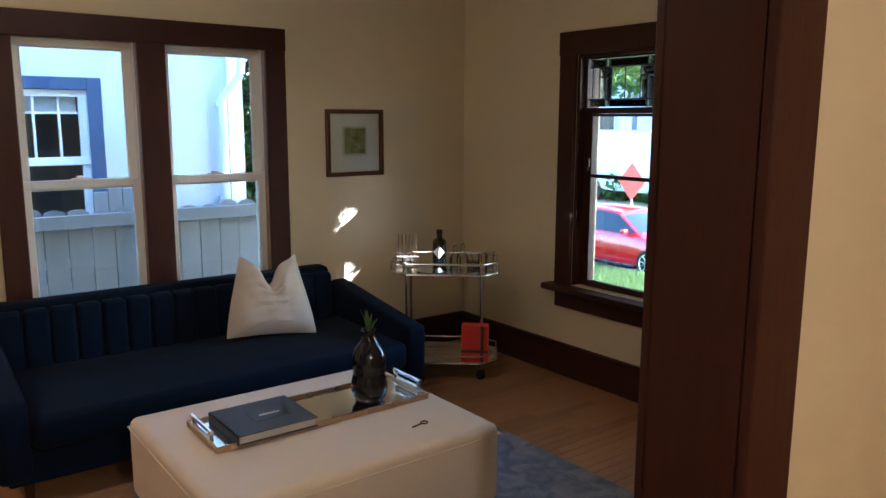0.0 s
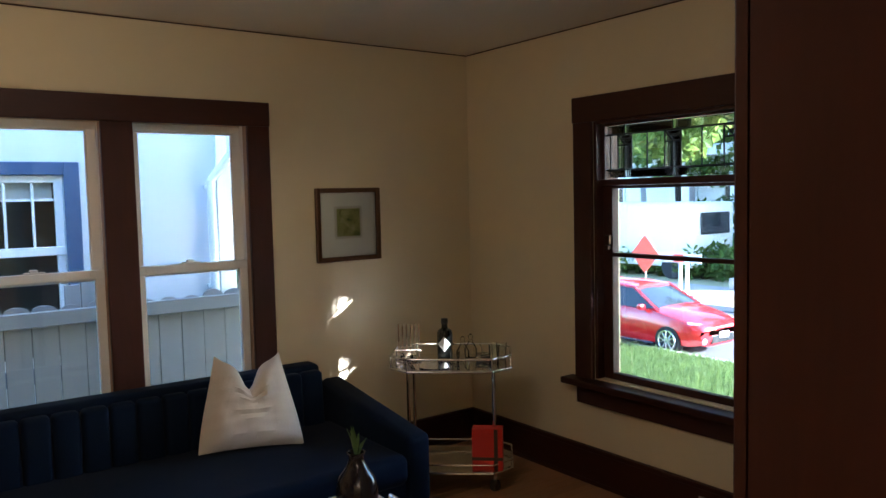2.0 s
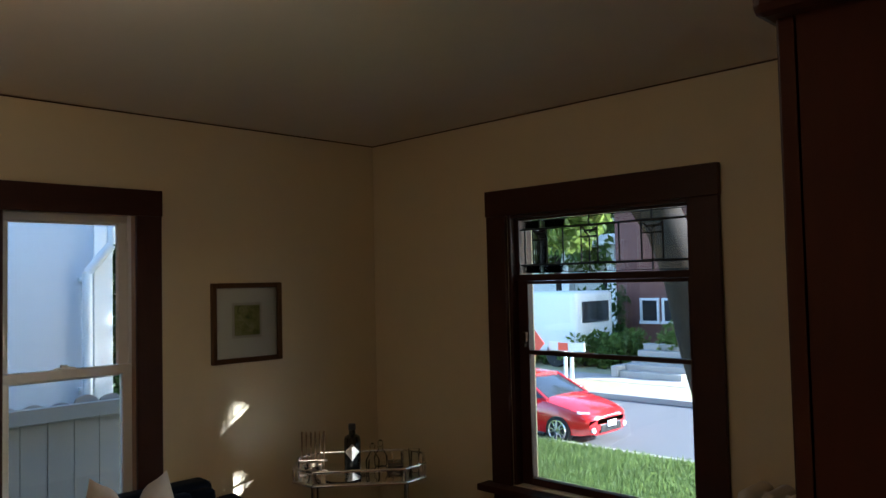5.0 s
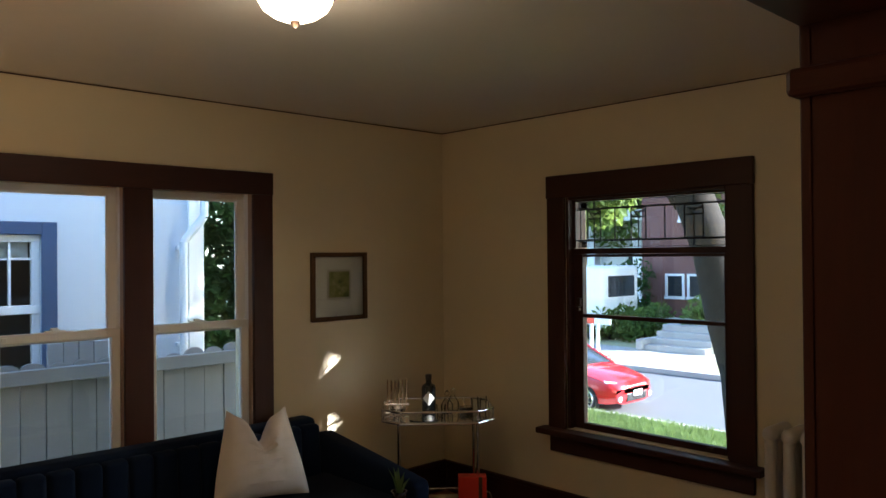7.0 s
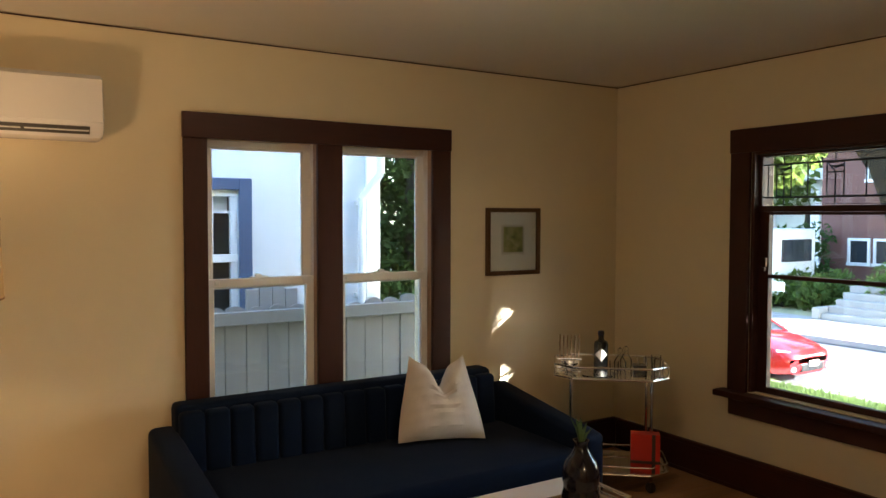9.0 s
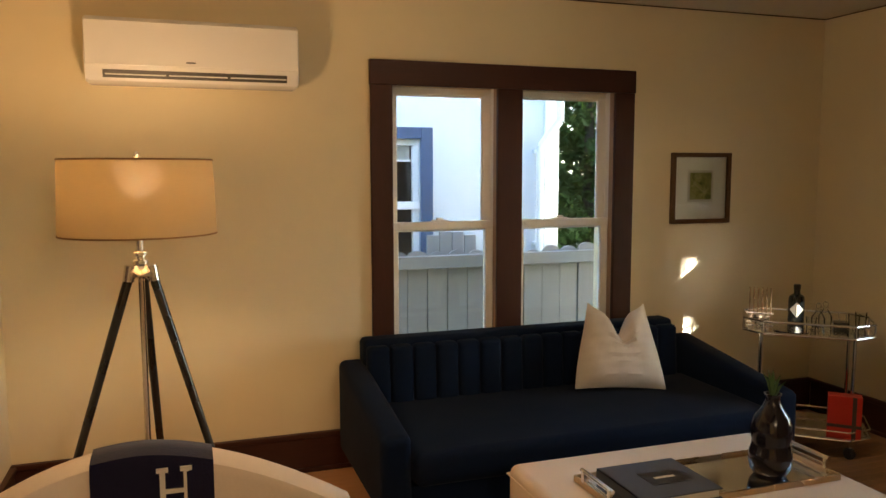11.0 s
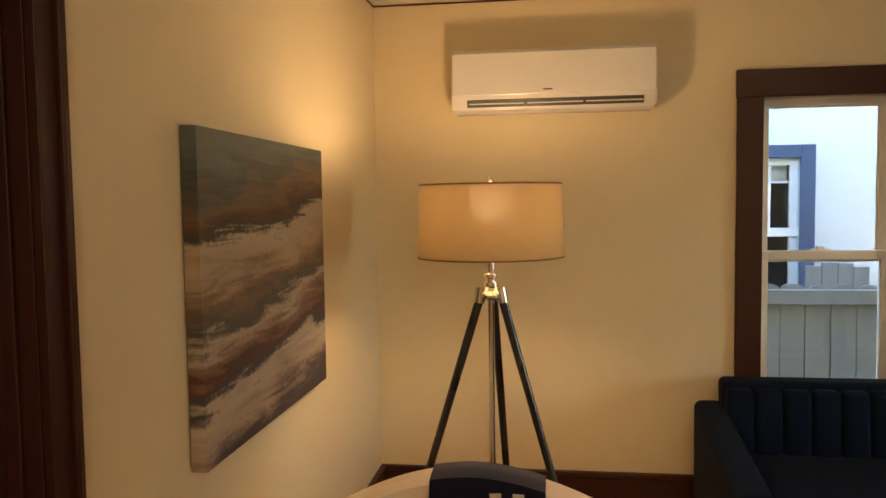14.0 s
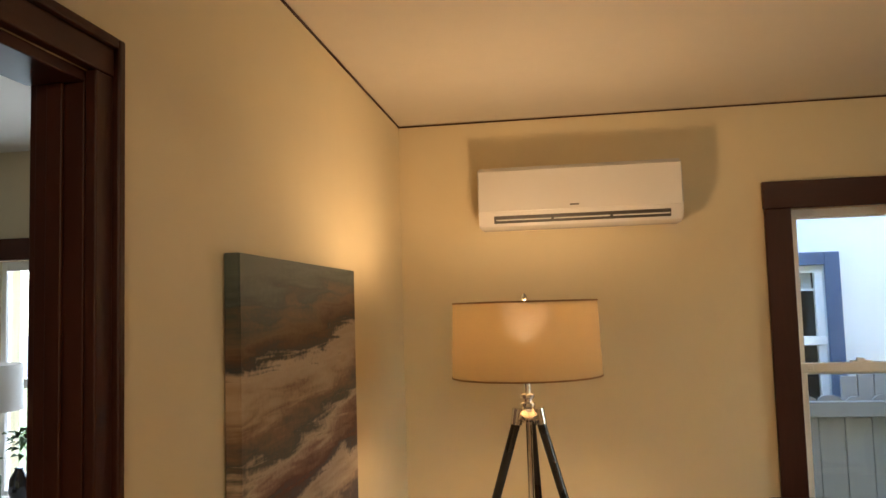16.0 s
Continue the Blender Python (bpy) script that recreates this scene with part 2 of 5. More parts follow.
NAVY_WOOL = mat("navy_wool", (0.013, 0.012, 0.035), 0.95, var=0.4, scale=8, fine=160, bump=0.6, sheen=0.2, spec=0.1)
WHITE_WOOL = mat("white_wool", (0.68, 0.64, 0.58), 0.95, var=0.15, fine=160, bump=0.6)
WHITE_PLASTIC = mat("glossy_white_plastic", (0.66, 0.645, 0.62), 0.2, var=0.03, bump=0.0, coat=0.3)
# dark plastic parts, and the painted gloom inside the neighbour's window
DARK_PLASTIC_AND_SHADE = mat("dark_plastic_and_shade", (0.05, 0.045, 0.04), 0.5, var=0.2, bump=0.0)
BRONZE = mat("oiled_bronze", (0.06, 0.035, 0.02), 0.4, metal=0.8, var=0.3)
BOWL_GLOW = glow_mat("lit_frosted_glass", (1.0, 0.74, 0.42), 1.4)
BULB_GLOW = glow_mat("lit_bulb", (1.0, 0.66, 0.32), 7.0)
SHADE = shade_mat("lit_linen_shade", (0.48, 0.38, 0.23), (0.56, 0.445, 0.25))
BINDING = mat("tan_shade_binding", (0.22, 0.13, 0.06), 0.8, var=0.1)
WHITE_SHADE = shade_mat("white_shade", (0.8, 0.79, 0.76), (0.85, 0.83, 0.8))
RADIATOR = mat("cream_radiator_paint", (0.62, 0.57, 0.50), 0.4, var=0.1, bump=0.15)
RED_CARD = mat("red_gift_bag_paper", (0.72, 0.035, 0.012), 0.45, var=0.12, bump=0.1)
RIBBON = mat("dark_ribbon", (0.10, 0.06, 0.04), 0.6)
RUG = ramp_mat("blue_grey_rug", [(0.3, (0.10, 0.11, 0.16)), (0.5, (0.20, 0.21, 0.27)), (0.7, (0.33, 0.33, 0.36))], 9, (1, 1, 1), 0.95, 0.6)
CANVAS_ART = seascape_mat("abstract_oil_paint", 2.785, 1.684, 0.812)
MAT_BOARD = mat("white_mat_board", (0.82, 0.80, 0.74), 0.8, var=0.04, bump=0.1)
SMALL_ART = ramp_mat("green_print", [(0.3, (0.10, 0.13, 0.03)), (0.5, (0.30, 0.30, 0.08)), (0.7, (0.45, 0.42, 0.22))], 25, (1, 1, 1), 0.6)
GILT = mat("bronze_gilt_frame", (0.12, 0.06, 0.025), 0.35, metal=0.5, var=0.3)
BOOK_CLOTH = mat("slate_book_cover", (0.055, 0.062, 0.085), 0.6, var=0.15, bump=0.2)
BOOK_DARK = mat("book_cover_photo", (0.012, 0.013, 0.018), 0.35, var=0.5, scale=14)
PAPER = mat("book_pages", (0.6, 0.56, 0.48), 0.9, var=0.1)
LEAF_GREEN = mat("leaf_green", (0.07, 0.13, 0.03), 0.5, var=0.4)
BOTTLE = mat("dark_bottle_glass", (0.008, 0.009, 0.008), 0.12, var=0.1, bump=0.0, coat=0.5)
LABEL = mat("paper_label", (0.62, 0.58, 0.50), 0.7, var=0.06)
FLUE = mat("moss_green_glaze", (0.075, 0.095, 0.025), 0.35, var=0.3)
PORCELAIN = mat("white_porcelain", (0.75, 0.76, 0.74), 0.25, var=0.05, bump=0.0, coat=0.5)
QUILT = mat("grey_quilt", (0.17, 0.155, 0.15), 0.9, var=0.15, scale=6, fine=90, bump=0.5)
WHITE_WOOD = mat("white_table_paint", (0.74, 0.72, 0.68), 0.4, var=0.06)
STUCCO = mat("white_stucco", (0.56, 0.59, 0.62), 0.9, var=0.06, scale=2, fine=40, bump=0.6)
BLUE_TRIM = mat("slate_blue_trim", (0.045, 0.075, 0.15), 0.5, var=0.15)
FENCE = mat("weathered_fence_boards", (0.31, 0.295, 0.285), 0.85, var=0.28, scale=4, fine=40, bump=0.5, stretch=(4, 4, 0.4), island=0.35)
DARK_GLASS = mat("dark_window_glass", (0.03, 0.035, 0.04), 0.08, var=0.2, bump=0.0)
ASPHALT = mat("asphalt", (0.12, 0.12, 0.125), 0.85, var=0.25, scale=0.5, fine=30, bump=0.4)
GRASS = mat("lawn", (0.11, 0.145, 0.05), 0.9, var=0.45, scale=0.8, fine=25, bump=0.8)
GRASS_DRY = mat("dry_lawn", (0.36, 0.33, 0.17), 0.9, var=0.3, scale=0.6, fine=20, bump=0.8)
CONCRETE = mat("concrete", (0.36, 0.34, 0.31), 0.85, var=0.15, scale=1, fine=25, bump=0.4)
BARK = mat("grey_bark", (0.036, 0.031, 0.027), 0.9, spec=0.08, var=0.45, scale=5, fine=20, bump=1.0, stretch=(2, 2, 0.5))
LEAVES = leaf_mat("tree_leaves", (0.08, 0.125, 0.03), (0.20, 0.27, 0.06))
BLADES = leaf_mat("grass_blades", (0.10, 0.14, 0.045), (0.16, 0.22, 0.06))
CONIFER = leaf_mat("arborvitae_leaves", (0.035, 0.070, 0.018), (0.07, 0.13, 0.025))
BRICK = mat("red_brick", (0.16, 0.075, 0.06), 0.85, var=0.3, scale=2, fine=30, bump=0.5)
ROOF = mat("grey_shingle_roof", (0.10, 0.10, 0.10), 0.9, var=0.3)
CAR_RED = mat("red_car_paint", (0.55, 0.012, 0.014), 0.2, var=0.05, bump=0.0, coat=1.0)
TYRE = mat("tyre_rubber", (0.015, 0.015, 0.015), 0.8, var=0.2)
LAMP_LENS = mat("headlight_lens", (0.70, 0.72, 0.74), 0.1, var=0.1, bump=0.0, coat=1.0)
SIGN_RED = mat("sign_red", (0.75, 0.10, 0.05), 0.4, var=0.08)
SIGN_WHITE = mat("sign_white", (0.8, 0.8, 0.78), 0.4, var=0.05)


# ---- building helpers ----
def bm_box(bm, a, b, bevel=0.0, seg=2):
    got = bmesh.ops.create_cube(bm, size=1)["verts"]
    for v in got:
        v.co = [(a[i] + b[i]) / 2 + v.co[i] * abs(b[i] - a[i]) for i in range(3)]
    if bevel:
        edges = list({e for v in got for e in v.link_edges})
        bmesh.ops.bevel(bm, geom=edges, offset=bevel, segments=seg, affect="EDGES", profile=0.5)
    return bm


def boxes(*pairs, bevel=0.0, seg=2):
    bm = bmesh.new()
    for a, b in pairs:
        bm_box(bm, a, b, bevel, seg)
    return bm


def bm_rod(bm, p, q, r1, r2=None, n=12):
    p, q = Vector(p), Vector(q)
    d = q - p
    m = Matrix.Translation((p + q) / 2) @ d.to_track_quat("Z", "Y").to_matrix().to_4x4()
    bmesh.ops.create_cone(bm, cap_ends=True, segments=n, radius1=r1, radius2=r1 if r2 is None else r2, depth=d.length, matrix=m)
    return bm


def rods(*items, n=12):
    bm = bmesh.new()
    for it in items:
        bm_rod(bm, *it, n=n)
    return bm


def lathe(profile, centre=(0, 0, 0), n=32, caps=True):
    """Turns (radius, height) pairs round the vertical through centre."""
    bm = bmesh.new()
    c = Vector(centre)
    rings = [[bm.verts.new(c + Vector((r * math.cos(2 * math.pi * k / n), r * math.sin(2 * math.pi * k / n), z))) for k in range(n)] for r, z in profile]
    for a, b in zip(rings, rings[1:]):
        for k in range(n):
            bm.faces.new((a[k], a[(k + 1) % n], b[(k + 1) % n], b[k]))
    if caps:
        bm.faces.new(list(reversed(rings[0])))
        bm.faces.new(rings[-1])
    return bm


def finish(bm, smooth):
    for f in bm.faces:
        f.smooth = smooth
    bmesh.ops.recalc_face_normals(bm, faces=bm.faces)


def solid(name, bm, material, smooth=False):
    finish(bm, smooth)
    me = bpy.data.meshes.new(name)
    bm.to_mesh(me)
    bm.free()
    me.materials.append(material)
    if smooth:
        me.set_sharp_from_angle(angle=radians(40))
    return new(name, me)


def part(name, bm, material, parent, label="", smooth=False):
    ob = solid(name, bm, material, smooth)
    ob.parent = parent
    if parent.parent is None:
        ob.matrix_parent_inverse = Matrix.Translation(-parent.location)
    if label:
        tagged(ob, label=label)
    return ob


def thing(name, place, label, category, group=""):
    return tagged(new(name), label=label, category=category, group=group) if not place else place_at(tagged(new(name), label=label, category=category, group=group), place)


def place_at(ob, place):
    ob.location = place
    return ob


def structure(name, bm, material, label="", smooth=False):
    return tagged(solid(name, bm, material, smooth), label=label or name.replace("_", " "), kind="structure")


def unshadowed(ob):
    ob.visible_shadow = False
    return ob


# ---- the room's shell ----
XE, XW, YN, H = 3.30, -1.24, 4.30, 2.44
YP0, YP1 = 0.825, 1.045  # the partition with the wide cased opening
N1, N2, NZ = (0.545, 1.130), (1.260, 1.838), (0.53, 1.952)
EY, EZ = (2.245, 3.245), (0.575, 1.935)
structure("wall_north", boxes(
    ((XW - 0.2, YN, -0.3), (N1[0], YN + 0.2, H + 0.05)), ((N1[1], YN, NZ[0]), (N2[0], YN + 0.2, NZ[1])), ((N2[1], YN, -0.3), (XE + 0.2, YN + 0.2, H + 0.05)),
    ((N1[0], YN, -0.3), (N2[1], YN + 0.2, NZ[0])), ((N1[0], YN, NZ[1]), (N2[1], YN + 0.2, H + 0.05))), PLASTER, "cream painted plaster wall")
structure("wall_east", boxes(
    ((XE, -3, -0.3), (XE + 0.2, EY[0], H + 0.05)), ((XE, EY[1], -0.3), (XE + 0.2, YN, H + 0.05)),
    ((XE, EY[0], -0.3), (XE + 0.2, EY[1], EZ[0])), ((XE, EY[0], EZ[1]), (XE + 0.2, EY[1], H + 0.05))), PLASTER, "cream painted plaster wall")
WD0, WD1, WDZ, WT = 0.35, 1.800, 1.95, 0.085  # doorway in the west wall
structure("wall_west", boxes(
    ((XW - WT, WD1, -0.3), (XW, YN, H + 0.05)), ((XW - WT, -3, -0.3), (XW, WD0, H + 0.05)), ((XW - WT, WD0, WDZ), (XW, WD1, H + 0.05))), PLASTER, "cream painted plaster wall")
structure("wall_partition", boxes(((1.215, YP0 + 0.01, 0), (XE, YP1 - 0.01, H)), ((XW, YP0 + 0.01, 2.06), (1.215, YP1 - 0.01, H))), PLASTER, "cream plaster partition with a wide cased opening")
structure("wall_south", boxes(((XW - WT, -3.2, -0.3), (XE + 0.2, -3.0, H + 0.05))), PLASTER, "cream painted plaster wall")
structure("ceiling", boxes(((XW - WT, -3.2, H), (XE + 0.2, YN + 0.2, H + 0.05))), CEILING, "painted plaster ceiling")
crack = 0.005
structure("trim", boxes(
    ((XW, YN - crack, H - 0.010), (XE, YN, H - 0.004)), ((XE - crack, YP1, H - 0.010), (XE, YN - crack, H - 0.004)), ((XW, YP1, H - 0.010), (XW + crack, YN - crack, H - 0.004))), WOOD_H, "thin dark line of moulding under the ceiling")
base_top = 0.2


def base_profile(bm, a, b, inward):
    """A tall plain board with a small cap and a quarter-round shoe."""
    ax, ay = inward
    for depth, z0, z1 in ((0.020, 0, base_top - 0.02), (0.028, base_top - 0.025, base_top), (0.034, 0, 0.022)):
        lo = (min(a[0], b[0]) + min(0, ax * depth), min(a[1], b[1]) + min(0, ay * depth), z0)
        hi = (max(a[0], b[0]) + max(0, ax * depth), max(a[1], b[1]) + max(0, ay * depth), z1)
        bm_box(bm, lo, hi, 0.003, 1)


bm = bmesh.new()
base_profile(bm, (XW, YN), (XE, YN), (0, -1))
base_profile(bm, (XE, YP1), (XE, YN - 0.036), (-1, 0))
base_profile(bm, (XW, WD1 + 0.056), (XW, YN - 0.036), (1, 0))
base_profile(bm, (1.35, YP0 + 0.01), (XE - 0.036, YP0 + 0.01), (0, -1))
structure("baseboard", bm, WOOD_H, "dark stained baseboard with a shoe moulding")
structure("floor", boxes(((XW - WT, -3.2, -0.3), (XE + 0.2, YN + 0.2, -0.012))), WOOD_H, "oak strip floor")

# the wide cased opening: jamb, casing, capital and header
op = tagged(new("opening_1"), label="dark wood casing of the wide opening", kind="structure")
part("jamb", boxes(((1.19, YP0, 0), (1.215, YP1, 2.06)), bevel=0.003), WOOD, op)
part("casing", boxes(((1.19, YP0 - 0.02, 0), (1.345, YP0 + 0.01, 2.06)), bevel=0.004), WOOD, op)
part("casing", boxes(((1.19, YP1 - 0.01, 0), (1.345, YP1 + 0.018, 2.06)), bevel=0.004), WOOD, op)
part("capital", boxes(((1.160, YP0 - 0.035, 1.895), (1.37, YP1 + 0.035, 1.950)), bevel=0.012), WOOD_H, op)
part("header", boxes(((XW, YP0 - 0.02, 2.035), (1.34, YP1 + 0.02, 2.2)), bevel=0.005), WOOD_H, op)

# ---- north windows ----
win = tagged(new("window_1"), label="pair of white double-hung sashes in wide dark wood casing", kind="structure")
CY = YN - 0.025
part("casing", boxes(((0.436, CY, 0.50), (0.549, YN, 1.946)), bevel=0.004), WOOD, win)
part("casing", boxes(((1.832, CY, 0.50), (1.953, YN, 1.946)), bevel=0.004), WOOD, win)
part("mullion", boxes(((1.122, CY, 0.50), (1.266, YN, 1.946)), bevel=0.004), WOOD, win)
part("head_casing", boxes(((0.432, CY - 0.004, 1.946), (1.956, YN, 2.07)), bevel=0.004), WOOD_H, win)
part("stool", boxes(((0.40, CY - 0.05, 0.50), (1.99, YN + 0.02, 0.53)), bevel=0.006), WOOD_H, win)
part("apron", boxes(((0.45, CY + 0.003, 0.39), (1.94, YN, 0.498)), bevel=0.004), WOOD_H, win)
for x0, x1 in (N1, N2):
    for side, xs in ((1, x0), (-1, x1)):
        stop = sorted((xs, xs + side * 0.010))
        part("stop_bead", boxes(((stop[0], YN + 0.001, NZ[0]), (stop[1], YN + 0.036, NZ[1])), bevel=0.003), PALE_WOOD, win)
        track = sorted((xs, xs + side * 0.005))
        part("side_track", boxes(((track[0], YN + 0.037, NZ[0]), (track[1], YN + 0.135, NZ[1])), bevel=0.001, seg=1), VINYL, win)
        rib = sorted((xs + side * 0.005, xs + side * 0.011))
        part("track_rib", boxes(((rib[0], YN + 0.0785, 1.262), (rib[1], YN + 0.0835, NZ[1] - 0.12))), VINYL, win)
    a, b, top = x0 + 0.006, x1 - 0.006, NZ[1] - 0.001
    up = part("sash", boxes(((a, YN + 0.085, 1.912), (b, YN + 0.12, top)), ((a, YN + 0.085, 1.195), (b, YN + 0.12, 1.225)),
                            ((a + 0.001, YN + 0.087, 1.2), (a + 0.045, YN + 0.118, top - 0.01)), ((b - 0.045, YN + 0.087, 1.2), (b - 0.001, YN + 0.118, top - 0.01)), bevel=0.004), VINYL, win)
    unshadowed(part("pane", boxes(((a + 0.03, YN + 0.10, 1.21), (b - 0.03, YN + 0.104, 1.925))), GLASS, up))
    part("glazing_bead", boxes(((a + 0.045, YN + 0.094, 1.904), (b - 0.045, YN + 0.099, 1.912)), ((a + 0.045, YN + 0.094, 1.226), (a + 0.051, YN + 0.099, 1.904)), ((b - 0.051, YN + 0.094, 1.226), (b - 0.045, YN + 0.099, 1.904)), bevel=0.001, seg=1), VINYL, up)
    lo = part("sash", boxes(((a, YN + 0.04, 1.208), (b, YN + 0.078, 1.250)), ((a, YN + 0.04, NZ[0]), (b, YN + 0.078, NZ[0] + 0.06)),
                            ((a + 0.001, YN + 0.042, NZ[0] + 0.01), (a + 0.042, YN + 0.076, 1.24)), ((b - 0.042, YN + 0.042, NZ[0] + 0.01), (b - 0.001, YN + 0.076, 1.24)), bevel=0.004), VINYL, win)
    unshadowed(part("pane", boxes(((a + 0.03, YN + 0.056, NZ[0] + 0.04), (b - 0.03, YN + 0.06, 1.22))), GLASS, lo))
    mid = (a + b) / 2 - 0.01
    part("sash_lock", boxes(((mid - 0.045, YN + 0.045, 1.250), (mid + 0.045, YN + 0.075, 1.257)), ((mid - 0.02, YN + 0.048, 1.255), (mid + 0.014, YN + 0.07, 1.270)), bevel=0.003), VINYL, lo)
    for x in (a + 0.055, b - 0.055):
        part("tilt_latch", boxes(((x - 0.012, YN + 0.034, 1.222), (x + 0.012, YN + 0.041, 1.240)), bevel=0.002, seg=1), VINYL, lo)

# ---- east window with a leaded transom ----
ew = tagged(new("window_2"), label="dark wood window with leaded bevelled transom over plain glass", kind="structure")
CX = XE - 0.025
part("casing", boxes(((CX, EY[1], 0.57), (XE, 3.369, 1.93)), bevel=0.004), WOOD, ew)
part("casing", boxes(((CX, 2.112, 0.57), (XE, EY[0], 1.93)), bevel=0.004), WOOD, ew)
part("head_casing", boxes(((CX - 0.004, 2.108, 1.93), (XE, 3.373, 2.063)), bevel=0.004), WOOD_H, ew)
part("stool", boxes(((CX - 0.065, 2.06, 0.535), (XE + 0.06, 3.42, 0.57)), bevel=0.007), WOOD_H, ew)
part("apron", boxes(((CX, 2.12, 0.43), (XE, 3.36, 0.533)), bevel=0.004), WOOD_H, ew)
part("jamb", boxes(((XE + 0.001, EY[1] - 0.018, EZ[0]), (XE + 0.17, EY[1], EZ[1]))), WOOD, ew)
part("jamb", boxes(((XE + 0.001, EY[0], EZ[0]), (XE + 0.17, EY[0] + 0.018, EZ[1]))), WOOD, ew)
part("jamb", boxes(((XE + 0.001, EY[0] + 0.02, EZ[1] - 0.02), (XE + 0.17, EY[1] - 0.02, EZ[1]))), WOOD_H, ew)
part("transom_bar", boxes(((XE + 0.03, EY[0] + 0.018, 1.597), (XE + 0.10, EY[1] - 0.018, 1.63)), bevel=0.004), WOOD_H, ew)
ty0, ty1, tz0, tz1 = EY[0] + 0.04, EY[1] - 0.035, 1.632, 1.905
gx = XE + 0.062
tr = part("transom", boxes(((gx - 0.015, ty0 - 0.022, tz0 - 0.001), (gx + 0.015, ty0, tz1 + 0.01)), ((gx - 0.015, ty1, tz0 - 0.001), (gx + 0.015, ty1 + 0.017, tz1 + 0.01)),
                           ((gx - 0.014, ty0, tz1), (gx + 0.014, ty1, tz1 + 0.01))), WOOD, ew)


def tf(u):
    """Across the transom, from its north end."""
    return ty1 - u * (ty1 - ty0)


zt, zb = tz0 + 0.225, tz0 + 0.045
bars = [((0, zt), (1, zt)), ((0, zb), (1, zb)), ((0.03, zb), (0.03, zt))]
for c0, c1 in ((0.085, 0.18), (0.40, 0.50), (0.75, 0.865)):
    cm = (c0 + c1) / 2
    zq = zt - 0.055
    bars += [((c0, zb), (c0, zt)), ((c1, zb), (c1, zt)), ((c0, zq), (c1, zq)), ((cm, tz0), (cm, zq)), ((cm, zt), (cm, tz1)), ((c0, zt), (cm, zq)), ((c0 + 0.3 * (c1 - c0), zt - 0.025), (c1, zq + 0.03)), ((c1, zt - 0.012), (cm, zq + 0.02))]
bars += [((0.285, zb), (0.285, zt)), ((0.625, zb), (0.625, zt))]
bm = bmesh.new()
for (u0, z0), (u1, z1) in bars:
    bm_rod(bm, (gx, tf(u0), z0), (gx, tf(u1), z1), 0.0042, n=6)
part("lead_cames", bm, LEAD, tr)
for k, (u0, u1, z0, z1) in enumerate(((0, 0.085, zb, zt), (0.18, 0.285, zb, zt), (0.285, 0.40, zb, zt), (0.50, 0.625, zb, zt), (0.625, 0.75, zb, zt), (0.865, 1, zb, zt))):
    unshadowed(part("pane", boxes(((gx - 0.002, tf(u1), z0), (gx + 0.002, tf(u0), z1))), GLASS, tr))
for u0, u1, z0, z1 in ((0, 0.132, zt, tz1), (0.132, 0.45, zt, tz1), (0.45, 0.81, zt, tz1), (0.81, 1, zt, tz1), (0, 0.132, tz0, zb), (0.132, 0.45, tz0, zb), (0.45, 0.81, tz0, zb), (0.81, 1, tz0, zb),
                       (0.085, 0.18, zb, zt), (0.40, 0.50, zb, zt), (0.75, 0.865, zb, zt)):
    bm = bm_box(bmesh.new(), (gx - 0.004, tf(u1) + 0.003, z0 + 0.003), (gx + 0.004, tf(u0) - 0.003, z1 - 0.003), 0.0035, 1)
    unshadowed(part("bevelled_pane", bm, BEVEL, tr))
ls = part("sash", boxes(((XE + 0.05, 2.263, EZ[0]), (XE + 0.09, 2.295, 1.597)), ((XE + 0.05, 3.165, EZ[0]), (XE + 0.09, 3.227, 1.597)),
                        ((XE + 0.05, 2.295, EZ[0]), (XE + 0.09, 3.165, EZ[0] + 0.035)), ((XE + 0.05, 2.295, 1.58), (XE + 0.09, 3.165, 1.596)), ((XE + 0.052, 2.29, 1.226), (XE + 0.088, 3.17, 1.247)), bevel=0.003), WOOD, ew)
unshadowed(part("pane", boxes(((XE + 0.068, 2.29, EZ[0] + 0.03), (XE + 0.072, 3.17, 1.23))), GLASS, ls))
unshadowed(part("pane", boxes(((XE + 0.078, 2.29, 1.24), (XE + 0.082, 3.17, 1.585))), GLASS, ls))
part("sash_lift", boxes(((XE + 0.035, 2.36, EZ[0] + 0.008), (XE + 0.05, 2.40, EZ[0] + 0.03)), bevel=0.004), BRONZE, ls)
part("sash_latch", boxes(((XE + 0.03, 3.17, 1.29), (XE + 0.05, 3.20, 1.34)), ((XE + 0.025, 3.175, 1.265), (XE + 0.05, 3.197, 1.285)), bevel=0.003), BRONZE, ls)

# ---- west doorway ----
dw = tagged(new("door_1"), label="dark wood cased doorway without a door", kind="structure")
part("casing", boxes(((XW, WD1 - 0.012, 0), (XW + 0.02, WD1 + 0.036, WDZ)), bevel=0.003), WOOD, dw)
part("back_band", boxes(((XW, WD1 + 0.036, 0), (XW + 0.032, WD1 + 0.055, WDZ + 0.066)), bevel=0.004), WOOD, dw)
part("head_casing", boxes(((XW, WD0 - 0.1, WDZ), (XW + 0.022, WD1 + 0.036, WDZ + 0.048)), bevel=0.003), WOOD_H, dw)
part("back_band", boxes(((XW, WD0 - 0.1, WDZ + 0.048), (XW + 0.032, WD1 + 0.036, WDZ + 0.066)), bevel=0.004), WOOD_H, dw)
part("jamb", boxes(((XW - WT - 0.004, WD1 - 0.012, 0), (XW - 0.001, WD1, WDZ)), bevel=0.002), WOOD, dw)
